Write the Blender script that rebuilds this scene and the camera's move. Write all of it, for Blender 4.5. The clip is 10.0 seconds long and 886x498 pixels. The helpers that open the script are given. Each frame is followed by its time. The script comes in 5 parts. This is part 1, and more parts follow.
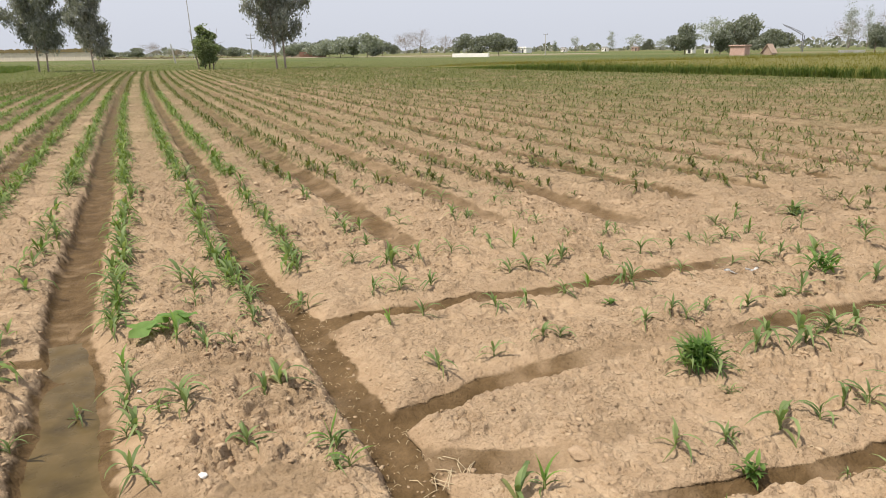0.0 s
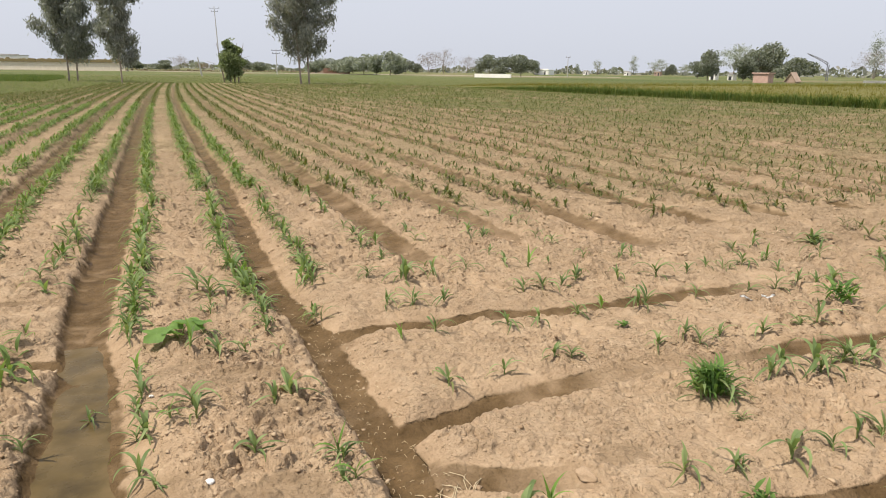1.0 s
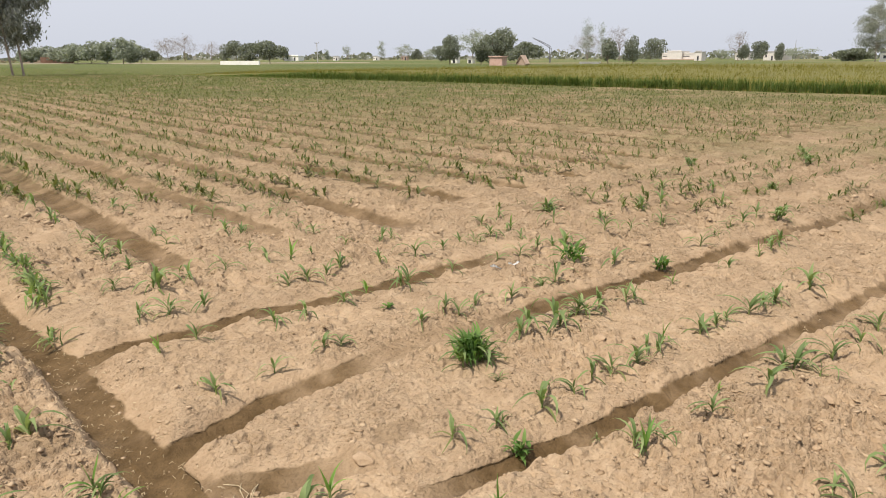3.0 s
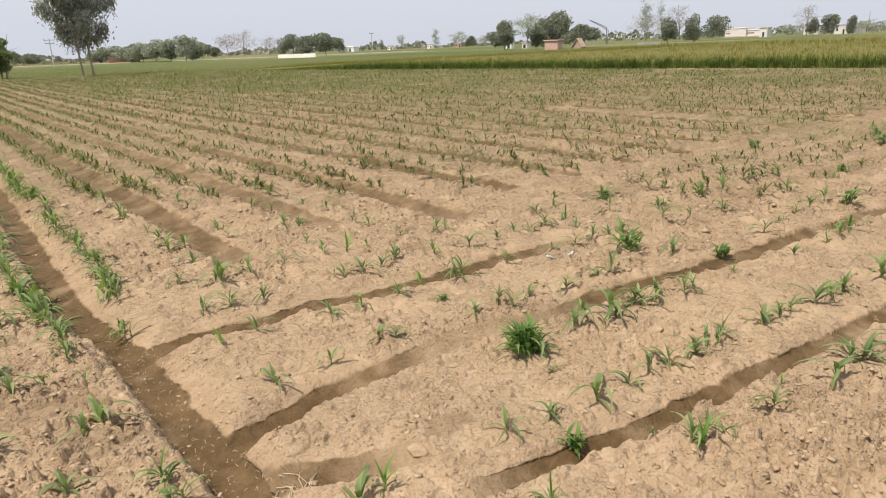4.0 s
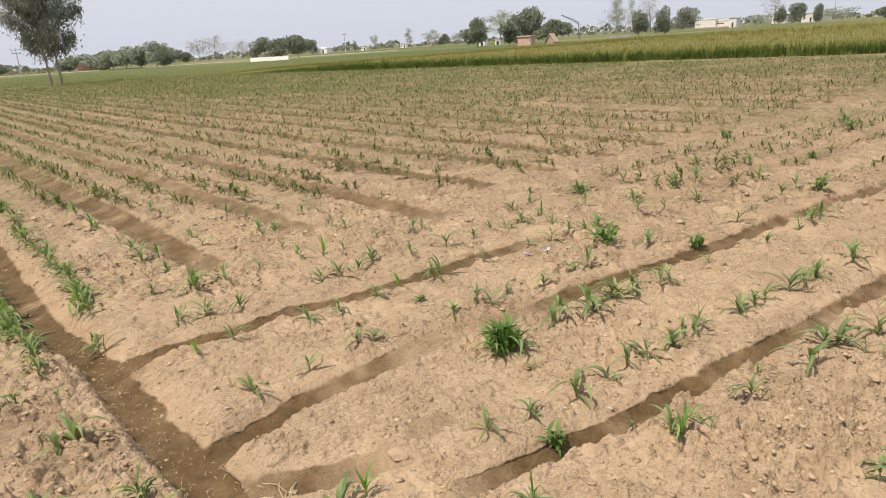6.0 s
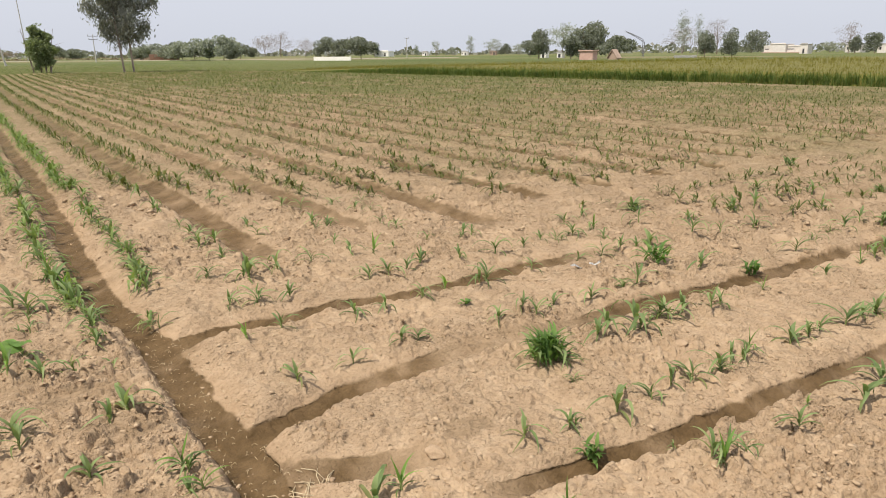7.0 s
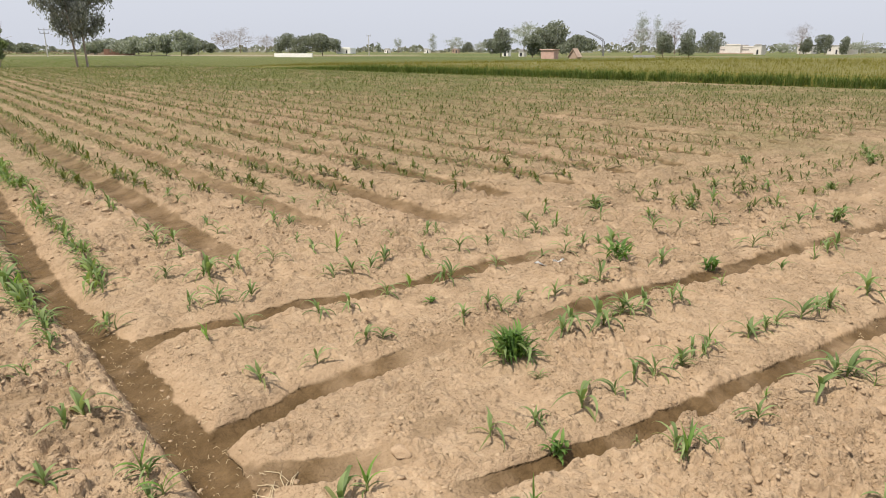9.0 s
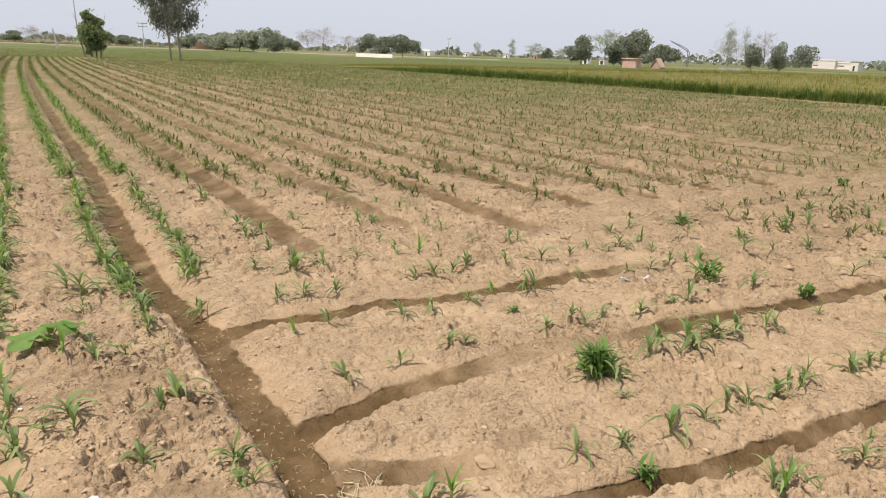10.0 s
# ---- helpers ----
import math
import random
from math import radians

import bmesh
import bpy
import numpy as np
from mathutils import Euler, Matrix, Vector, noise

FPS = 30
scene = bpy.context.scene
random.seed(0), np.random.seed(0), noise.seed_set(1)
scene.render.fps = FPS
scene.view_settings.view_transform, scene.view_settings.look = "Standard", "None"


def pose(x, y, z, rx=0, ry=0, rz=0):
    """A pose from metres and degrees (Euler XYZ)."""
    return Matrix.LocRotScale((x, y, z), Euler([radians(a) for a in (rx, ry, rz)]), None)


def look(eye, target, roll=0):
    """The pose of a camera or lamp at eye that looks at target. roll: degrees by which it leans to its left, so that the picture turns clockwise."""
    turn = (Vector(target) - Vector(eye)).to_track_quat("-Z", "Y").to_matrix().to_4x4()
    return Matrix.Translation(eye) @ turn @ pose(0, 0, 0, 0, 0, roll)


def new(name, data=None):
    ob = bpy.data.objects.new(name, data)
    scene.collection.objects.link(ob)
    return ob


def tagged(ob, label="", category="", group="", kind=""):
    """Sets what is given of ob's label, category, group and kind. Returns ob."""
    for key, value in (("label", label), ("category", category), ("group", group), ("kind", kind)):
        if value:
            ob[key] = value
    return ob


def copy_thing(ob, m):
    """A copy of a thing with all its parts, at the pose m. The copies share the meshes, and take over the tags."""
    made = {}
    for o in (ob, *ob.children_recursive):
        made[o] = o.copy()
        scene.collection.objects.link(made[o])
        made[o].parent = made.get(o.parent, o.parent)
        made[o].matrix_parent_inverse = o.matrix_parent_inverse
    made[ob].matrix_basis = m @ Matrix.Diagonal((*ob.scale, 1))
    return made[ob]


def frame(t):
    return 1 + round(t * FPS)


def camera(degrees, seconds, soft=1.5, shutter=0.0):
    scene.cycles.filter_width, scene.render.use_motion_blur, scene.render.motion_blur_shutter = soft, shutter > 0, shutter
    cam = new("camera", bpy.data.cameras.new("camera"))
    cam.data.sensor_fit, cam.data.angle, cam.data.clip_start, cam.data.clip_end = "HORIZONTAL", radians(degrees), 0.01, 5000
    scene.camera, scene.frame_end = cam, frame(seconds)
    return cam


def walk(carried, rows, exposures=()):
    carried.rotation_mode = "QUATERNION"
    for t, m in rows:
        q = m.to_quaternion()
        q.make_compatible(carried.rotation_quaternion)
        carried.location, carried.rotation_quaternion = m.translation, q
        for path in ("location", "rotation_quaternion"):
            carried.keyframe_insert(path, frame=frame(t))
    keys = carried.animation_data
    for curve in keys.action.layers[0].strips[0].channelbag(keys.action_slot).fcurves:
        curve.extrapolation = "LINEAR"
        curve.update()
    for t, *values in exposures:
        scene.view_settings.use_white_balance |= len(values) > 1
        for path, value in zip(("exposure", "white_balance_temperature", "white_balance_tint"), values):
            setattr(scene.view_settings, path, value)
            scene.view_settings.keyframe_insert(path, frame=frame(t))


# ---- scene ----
# ---------------------------------------------------------------- camera
cam = camera(65.14, 10.0, soft=1.0)
# seconds, x, y, z, yaw, pitch, roll
PATH = [
    (0.0, -0.011, 0.014, 1.531, -24.475, -15.95, 0.777),
    (0.5, 0.014, -0.011, 1.523, -21.39, -16.341, 0.246),
    (1.0, -0.008, -0.009, 1.524, -22.678, -14.433, -0.675),
    (1.5, 0.032, -0.032, 1.532, -25.907, -12.673, -0.184),
    (2.0, 0.076, -0.053, 1.536, -38.041, -12.805, 1.154),
    (2.2, 0.094, -0.044, 1.527, -43.337, -14.099, 0.439),
    (3.3, 0.024, -0.039, 1.558, -40.673, -16.213, 0.144),
    (3.5, 0.024, -0.042, 1.563, -37.898, -16.13, 0.092),
    (4.0, 0.053, -0.056, 1.572, -38.121, -16.37, 2.074),
    (4.5, 0.059, -0.071, 1.569, -38.081, -15.913, 2.135),
    (5.0, 0.082, -0.066, 1.568, -40.091, -17.586, 1.865),
    (5.2, 0.073, -0.057, 1.567, -40.029, -16.878, 2.073),
    (6.3, 0.091, -0.064, 1.58, -40.17, -16.401, 3.964),
    (6.5, 0.072, -0.067, 1.573, -38.618, -14.989, 2.239),
    (7.0, 0.048, -0.069, 1.564, -35.382, -15.802, 0.47),
    (7.5, 0.052, -0.075, 1.57, -35.617, -17.047, 2.308),
    (8.0, 0.053, -0.072, 1.569, -36.156, -16.499, 2.387),
    (8.5, 0.036, -0.047, 1.553, -36.427, -16.719, -0.35),
    (9.0, 0.052, -0.052, 1.56, -38.377, -15.983, -0.057),
    (9.5, 0.016, -0.01, 1.562, -35.574, -16.325, -1.624),
    (10.0, -0.035, 0.032, 1.573, -32.119, -15.785, -1.923),
]
walk(cam, [(t, pose(x, y, z, 90 + pitch, roll, yaw)) for t, x, y, z, yaw, pitch, roll in PATH],
     exposures=[(0.0, 0.06), (10.0, 0.06)])

# ---------------------------------------------------------------- sky and sun
SUN_AZ, SUN_EL = -86.0, 63.0          # degrees from +y towards +x, and above the horizon
world = bpy.data.worlds.new("sky")
scene.world = world
world.use_nodes = True
wn, wl = world.node_tree.nodes, world.node_tree.links
wn.clear()
sky = wn.new("ShaderNodeTexSky")
sky.sky_type = "NISHITA"
sky.sun_disc = False
sky.sun_elevation = radians(SUN_EL)
sky.sun_rotation = radians(SUN_AZ)
sky.altitude, sky.air_density, sky.dust_density, sky.ozone_density = 200, 1.0, 4.5, 1.0
hazy = wn.new("ShaderNodeHueSaturation")
hazy.inputs["Saturation"].default_value = 0.45
wl.new(sky.outputs[0], hazy.inputs["Color"])
tint = wn.new("ShaderNodeMix")
tint.data_type, tint.blend_type = "RGBA", "MULTIPLY"
tint.inputs[0].default_value = 1.0
tint.inputs[7].default_value = (0.97, 0.96, 1.06, 1)
wl.new(hazy.outputs[0], tint.inputs[6])
back = wn.new("ShaderNodeBackground")
back.inputs["Strength"].default_value = 0.108
veil = wn.new("ShaderNodeMix")          # thick even haze over the whole sky
veil.data_type = "RGBA"
veil.inputs[0].default_value = 0.8
veil.inputs[7].default_value = (7.0, 7.3, 8.15, 1)
wl.new(tint.outputs[2], veil.inputs[6])
wl.new(veil.outputs[2], back.inputs["Color"])
wout = wn.new("ShaderNodeOutputWorld")
wl.new(back.outputs[0], wout.inputs["Surface"])

sun = new("sun", bpy.data.lights.new("sun", "SUN"))
sun.data.energy, sun.data.angle, sun.data.color = 5.0, radians(1.2), (1.0, 0.915, 0.80)
sun_way = Vector((math.sin(radians(SUN_AZ)) * math.cos(radians(SUN_EL)),
                  math.cos(radians(SUN_AZ)) * math.cos(radians(SUN_EL)), math.sin(radians(SUN_EL))))
sun.matrix_world = look(sun_way * 50, (0, 0, 0))


# ---------------------------------------------------------------- materials
class Nodes:
    """A material under construction."""

    def __init__(self, name, rough=0.8, metal=0.0, spec=0.4):
        self.mat = bpy.data.materials.new(name)
        self.mat.use_nodes = True
        self.n, self.l = self.mat.node_tree.nodes, self.mat.node_tree.links
        self.b = self.n["Principled BSDF"]
        self.b.inputs["Roughness"].default_value = rough
        self.b.inputs["Metallic"].default_value = metal
        self.b.inputs["Specular IOR Level"].default_value = spec
        self.co = self.n.new("ShaderNodeTexCoord").outputs["Object"]

    def noise(self, scale, detail=3.0, rough=0.55, co=None):
        t = self.n.new("ShaderNodeTexNoise")
        t.inputs["Scale"].default_value, t.inputs["Detail"].default_value = scale, detail
        t.inputs["Roughness"].default_value = rough
        self.l.new(co or self.co, t.inputs["Vector"])
        return t.outputs["Fac"]

    def ramp(self, fac, *stops):
        r = self.n.new("ShaderNodeValToRGB")
        e = r.color_ramp.elements
        while len(e) < len(stops):
            e.new(0.5)
        for el, (p, c) in zip(e, stops):
            el.position, el.color = p, (*c, 1) if len(c) == 3 else c
        self.l.new(fac, r.inputs[0])
        return r.outputs[0]

    def mix(self, fac, a, b, how="MIX"):
        m = self.n.new("ShaderNodeMix")
        m.data_type, m.blend_type = "RGBA", how
        for sock, v in ((m.inputs[0], fac), (m.inputs[6], a), (m.inputs[7], b)):
            if isinstance(v, bpy.types.NodeSocket):
                self.l.new(v, sock)
            elif isinstance(v, tuple):
                sock.default_value = (*v, 1)
            else:
                sock.default_value = v
        return m.outputs[2]

    def math(self, op, a, b=0.5, clamp=False):
        m = self.n.new("ShaderNodeMath")
        m.operation, m.use_clamp = op, clamp
        for sock, v in zip(m.inputs, (a, b)):
            if isinstance(v, bpy.types.NodeSocket):
                self.l.new(v, sock)
            else:
                sock.default_value = v
        return m.outputs[0]

    def attr(self, name):
        a = self.n.new("ShaderNodeAttribute")
        a.attribute_name = name
        return a.outputs["Fac"]

    def island(self):
        return self.n.new("ShaderNodeNewGeometry").outputs["Random Per Island"]

    def random(self):
        return self.n.new("ShaderNodeObjectInfo").outputs["Random"]

    def bump(self, fac, distance, strength=1.0, under=None):
        b = self.n.new("ShaderNodeBump")
        b.inputs["Strength"].default_value, b.inputs["Distance"].default_value = strength, distance
        self.l.new(fac, b.inputs["Height"])
        if under:
            self.l.new(under, b.inputs["Normal"])
        return b.outputs[0]

    def done(self, color=None, rough=None, normal=None):
        if color is not None:
            if isinstance(color, tuple):
                self.b.inputs["Base Color"].default_value = (*color, 1)
            else:
                self.l.new(color, self.b.inputs["Base Color"])
        if rough is not None:
            self.l.new(rough, self.b.inputs["Roughness"])
        if normal is not None:
            self.l.new(normal, self.b.inputs["Normal"])
        return self.mat


def soil_material():
    k = Nodes("field_soil", rough=0.95, spec=0.06)
    pos = k.n.new("ShaderNodeNewGeometry").outputs["Position"]
    broad = k.noise(0.45, 3, co=pos)
    mid = k.noise(7.0, 4, 0.6, co=pos)
    fine = k.noise(65.0, 4, 0.65, co=pos)
    grit = k.noise(260.0, 2, 0.6, co=pos)
    dry = k.ramp(mid, (0.28, (0.348, 0.249, 0.155)), (0.5, (0.415, 0.301, 0.190)), (0.72, (0.482, 0.361, 0.238)))
    dry = k.mix(k.math("MULTIPLY", broad, 0.5), dry, (0.394, 0.283, 0.181), "MIX")
    dry = k.mix(0.4, dry, k.ramp(fine, (0.3, (0.7, 0.7, 0.7)), (0.72, (1.12, 1.12, 1.12))), "MULTIPLY")
    dry = k.mix(k.ramp(grit, (0.68, (0, 0, 0)), (0.76, (0.35, 0.35, 0.35))), dry, (0.593, 0.502, 0.395))
    wet = k.ramp(mid, (0.3, (0.085, 0.053, 0.023)), (0.7, (0.165, 0.107, 0.053)))
    wet = k.mix(0.5, wet, k.ramp(fine, (0.3, (0.6, 0.6, 0.6)), (0.7, (1.2, 1.2, 1.2))), "MULTIPLY")
    damp = k.attr("damp")
    # dark flecks and pits: shade of crumbs and hollows put into the colour
    fleck_shade = k.noise(70.0, 3, 0.7, co=pos)
    fleck_patches = k.ramp(k.noise(1.9, 4, 0.6, co=pos), (0.4, (0.3,) * 3), (0.58, (1,) * 3))
    dry = k.mix(k.math("MULTIPLY", fleck_patches, k.ramp(fleck_shade, (0.58, (0, 0, 0)), (0.64, (0.8, 0.8, 0.8)))), dry, (0.204, 0.138, 0.079))
    relief_shade = k.noise(12.0, 4, 0.7, co=pos)
    dry = k.mix(k.ramp(relief_shade, (0.58, (0, 0, 0)), (0.68, (0.4, 0.4, 0.4))), dry, (0.297, 0.205, 0.122))
    dry = k.mix(k.ramp(relief_shade, (0.3, (0.4, 0.4, 0.4)), (0.42, (0, 0, 0))), dry, (0.541, 0.421, 0.289))
    # the evenly spaced furrows of the open field
    xyz = k.n.new("ShaderNodeSeparateXYZ")
    k.l.new(pos, xyz.inputs[0])
    bow = k.math("MULTIPLY", k.math("MULTIPLY", xyz.outputs[1], xyz.outputs[1]), 0.00034)
    across = k.math("ADD", k.math("SUBTRACT", xyz.outputs[0], bow), k.math("MULTIPLY", k.noise(0.9, 3, co=pos), 0.14))
    off = k.math("ABSOLUTE", k.math("SUBTRACT", k.math("FRACT", k.math("DIVIDE", k.math("SUBTRACT", across, 4.835), 1.17)), 0.5))
    groove = k.math("MULTIPLY", k.ramp(off, (0.07, (1,) * 3), (0.17, (0,) * 3)), k.attr("rows"))
    groove = k.math("MULTIPLY", groove, k.ramp(k.noise(0.5, 3, co=pos), (0.3, (0.25,) * 3), (0.6, (0.75,) * 3)))
    damp = k.math("MAXIMUM", damp, groove)
    silt = k.ramp(mid, (0.3, (0.275, 0.183, 0.105)), (0.7, (0.37, 0.255, 0.155)))
    dry = k.mix(k.math("MULTIPLY", k.attr("wash"), 0.7), dry, silt)
    soil = k.mix(damp, dry, wet)
    # weedy turf past the ends of the beds; nearer, weed tint with clod shade
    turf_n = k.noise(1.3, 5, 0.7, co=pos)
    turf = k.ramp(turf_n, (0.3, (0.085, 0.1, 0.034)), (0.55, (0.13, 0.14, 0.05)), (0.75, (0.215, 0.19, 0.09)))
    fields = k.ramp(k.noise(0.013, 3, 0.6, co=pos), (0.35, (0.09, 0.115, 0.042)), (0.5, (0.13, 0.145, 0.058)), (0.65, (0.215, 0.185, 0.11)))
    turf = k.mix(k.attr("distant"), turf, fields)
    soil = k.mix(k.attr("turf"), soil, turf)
    rough = k.math("SUBTRACT", 0.95, k.math("MULTIPLY", damp, 0.35))
    warp = k.n.new("ShaderNodeVectorMath")
    warp.operation = "ADD"
    wig = k.n.new("ShaderNodeTexNoise")
    wig.inputs["Scale"].default_value = 14.0
    k.l.new(pos, wig.inputs["Vector"])
    sc = k.n.new("ShaderNodeVectorMath")
    sc.operation = "SCALE"
    sc.inputs["Scale"].default_value = 0.11
    k.l.new(wig.outputs["Color"], sc.inputs[0])
    k.l.new(pos, warp.inputs[0])
    k.l.new(sc.outputs[0], warp.inputs[1])
    crumb = k.n.new("ShaderNodeTexVoronoi")
    crumb.feature = "DISTANCE_TO_EDGE"
    crumb.inputs["Scale"].default_value = 30.0
    k.l.new(warp.outputs[0], crumb.inputs["Vector"])
    crack = k.math("MULTIPLY", k.ramp(crumb.outputs["Distance"], (0.0, (0, 0, 0)), (0.22, (1, 1, 1))), k.ramp(k.noise(2.2, 3, co=pos), (0.42, (0.1,) * 3), (0.6, (1,) * 3)))
    n00 = k.bump(crack, 0.006, 0.25)
    # crust broken into flakes that lie at slightly different heights
    flaky = k.ramp(k.noise(1.9, 4, 0.6, co=pos), (0.38, (0.12,) * 3), (0.62, (1,) * 3))
    still = k.math("MULTIPLY", flaky, k.math("SUBTRACT", 1.0, k.math("MAXIMUM", k.math("MULTIPLY", k.attr("damp"), 0.8), k.math("MULTIPLY", k.attr("wash"), 0.85)), True))
    for size, lift in ((24.0, 0.030), (46.0, 0.022), (88.0, 0.012)):
        flake = k.n.new("ShaderNodeTexVoronoi")
        flake.inputs["Scale"].default_value = size
        k.l.new(warp.outputs[0], flake.inputs["Vector"])
        grey = k.n.new("ShaderNodeSeparateColor")
        k.l.new(flake.outputs["Color"], grey.inputs[0])
        n00 = k.bump(k.math("MULTIPLY", k.math("POWER", grey.outputs[0], 2.5), still), lift, 0.9, n00)
    n0 = k.bump(k.math("MULTIPLY", k.noise(24.0, 4, 0.65, co=pos), k.math("ADD", 0.35, still)), 0.034, 0.9, n00)
    n1 = k.bump(fine, 0.008, 0.6, n0)
    n2 = k.bump(grit, 0.002, 0.5, n1)
    return k.done(soil, rough, n2)


def leaf_material(name, dark, light, tip=None, thin=0.35, rough=0.55, per_object=True):
    k = Nodes(name, rough=rough, spec=0.22)
    r = k.random() if per_object else k.island()
    c = k.ramp(r, (0.0, dark), (0.6, light), (1.0, tip or light))
    c = k.mix(0.5, c, k.ramp(k.noise(18, 2), (0.3, (0.65, 0.7, 0.6)), (0.7, (1.15, 1.15, 1.1))), "MULTIPLY")
    k.l.new(c, k.b.inputs["Base Color"])
    t = k.n.new("ShaderNodeBsdfTranslucent")
    k.l.new(k.mix(1.0, c, (1.25, 1.3, 0.7), "MULTIPLY"), t.inputs["Color"])
    m = k.n.new("ShaderNodeMixShader")
    m.inputs[0].default_value = thin
    k.l.new(k.b.outputs[0], m.inputs[1])
    k.l.new(t.outputs[0], m.inputs[2])
    k.l.new(m.outputs[0], k.n["Material Output"].inputs["Surface"])
    return k.mat


def plain_material(name, a, b, scale=6.0, rough=0.8, bump=0.01, metal=0.0):
    k = Nodes(name, rough=rough, metal=metal)
    n = k.noise(scale, 5, 0.65)
    n2 = k.noise(scale * 9, 3, 0.6)
    c = k.ramp(n, (0.3, a), (0.7, b))
    c = k.mix(0.35, c, k.ramp(n2, (0.3, (0.7, 0.7, 0.7)), (0.7, (1.15, 1.15, 1.15))), "MULTIPLY")
    return k.done(c, None, k.bump(n2, bump, 0.6))


def water_material():
    k = Nodes("muddy_water", rough=0.3, spec=0.1)
    pos = k.n.new("ShaderNodeNewGeometry").outputs["Position"]
    c = k.ramp(k.noise(5, 4, 0.6, co=pos), (0.3, (0.06, 0.042, 0.017)), (0.5, (0.098, 0.069, 0.028)), (0.7, (0.145, 0.1, 0.045)))
    return k.done(c, k.ramp(k.noise(9, 3, co=pos), (0.35, (0.2,) * 3), (0.7, (0.5,) * 3)),
                  k.bump(k.noise(40, 3, co=pos), 0.002, 0.4))


SOIL = soil_material()
WATER = water_material()
MAIZE = leaf_material("maize_leaf", (0.128, 0.181, 0.070), (0.190, 0.254, 0.102), (0.271, 0.330, 0.150), 0.35)
MAIZE_OLD = leaf_material("maize_old_leaf", (0.093, 0.123, 0.045), (0.137, 0.172, 0.060), (0.210, 0.210, 0.086), 0.3)
MAIZE_PALE = leaf_material("maize_leaf_bright", (0.142, 0.249, 0.056), (0.200, 0.325, 0.075), None, 0.4)
MAIZE_FIELD = leaf_material("maize_far", (0.079, 0.091, 0.028), (0.125, 0.140, 0.041), (0.186, 0.186, 0.070), 0.3, per_object=False)
MAIZE_ROW = leaf_material("maize_row_leaf", (0.105, 0.155, 0.045), (0.16, 0.225, 0.065), (0.235, 0.3, 0.1), 0.35, per_object=False)
STALK = leaf_material("maize_stalk", (0.17, 0.22, 0.07), (0.24, 0.28, 0.10), None, 0.1)
WEED = leaf_material("weed_leaf", (0.076, 0.142, 0.037), (0.126, 0.223, 0.056), (0.189, 0.286, 0.079), 0.4)
GOURD = leaf_material("gourd_leaf", (0.134, 0.235, 0.059), (0.177, 0.287, 0.080), None, 0.4, 0.6)
WHEAT = leaf_material("wheat_blade", (0.075, 0.125, 0.035), (0.12, 0.17, 0.045), (0.19, 0.21, 0.06), 0.42, per_object=False)
WHEAT_EAR = leaf_material("wheat_ear", (0.14, 0.13, 0.019), (0.182, 0.162, 0.026), (0.225, 0.195, 0.036), 0.35, per_object=False)
GRASS = leaf_material("turf_blade", (0.075, 0.12, 0.025), (0.13, 0.18, 0.04), (0.24, 0.23, 0.08), 0.3, per_object=False)
# far tree leaves: colours paled and greyed, distance haze put in
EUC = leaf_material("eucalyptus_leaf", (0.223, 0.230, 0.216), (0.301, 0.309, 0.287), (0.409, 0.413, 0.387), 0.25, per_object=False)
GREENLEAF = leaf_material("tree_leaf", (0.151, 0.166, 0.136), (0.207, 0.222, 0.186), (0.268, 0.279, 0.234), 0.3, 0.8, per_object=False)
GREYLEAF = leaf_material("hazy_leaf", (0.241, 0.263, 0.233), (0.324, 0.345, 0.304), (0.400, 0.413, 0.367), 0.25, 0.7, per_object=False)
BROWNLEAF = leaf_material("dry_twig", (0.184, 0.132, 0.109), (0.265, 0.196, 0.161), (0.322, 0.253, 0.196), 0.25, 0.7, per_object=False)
FARLEAF = leaf_material("far_hazed_leaf", (0.173, 0.181, 0.159), (0.232, 0.237, 0.211), (0.302, 0.289, 0.263), 0.25, 0.8, per_object=False)
BARK = plain_material("bark", (0.16, 0.115, 0.085), (0.30, 0.24, 0.19), 4, 0.9, 0.02)
PALEBARK = plain_material("pale_bark", (0.22, 0.175, 0.14), (0.40, 0.33, 0.27), 0.8, 0.85, 0.01)
WHITEWASH = plain_material("whitewash", (0.82, 0.79, 0.73), (0.90, 0.88, 0.83), 0.8, 0.85)
CREAMWASH = plain_material("cream_wash", (0.66, 0.58, 0.47), (0.76, 0.68, 0.56), 0.8, 0.85)
# whitewash of the far houses, greyed to put distance haze in
HAZEWHITE = plain_material("hazed_whitewash", (0.6, 0.56, 0.52), (0.72, 0.68, 0.63), 0.8, 0.85)
PINKBRICK = plain_material("faded_brick", (0.46, 0.29, 0.235), (0.58, 0.40, 0.33), 1.5, 0.9)
BRICK = plain_material("red_brick", (0.33, 0.17, 0.12), (0.45, 0.25, 0.18), 1.5, 0.9)
MUD = plain_material("mud_plaster", (0.36, 0.26, 0.20), (0.48, 0.36, 0.28), 1.2, 0.95)
THATCH = plain_material("thatch", (0.17, 0.135, 0.06), (0.28, 0.22, 0.11), 2.0, 0.95)
GREYROOF = plain_material("grey_concrete", (0.32, 0.31, 0.30), (0.46, 0.45, 0.43), 1.0, 0.9)
CONCRETE = plain_material("pole_concrete", (0.42, 0.40, 0.37), (0.58, 0.55, 0.51), 2.0, 0.85)
STEEL = plain_material("weathered_steel", (0.16, 0.16, 0.17), (0.26, 0.26, 0.27), 5.0, 0.55, 0.003, 0.6)
SHADOWGLASS = plain_material("dark_opening", (0.03, 0.03, 0.035), (0.05, 0.05, 0.055), 2.0, 0.4)
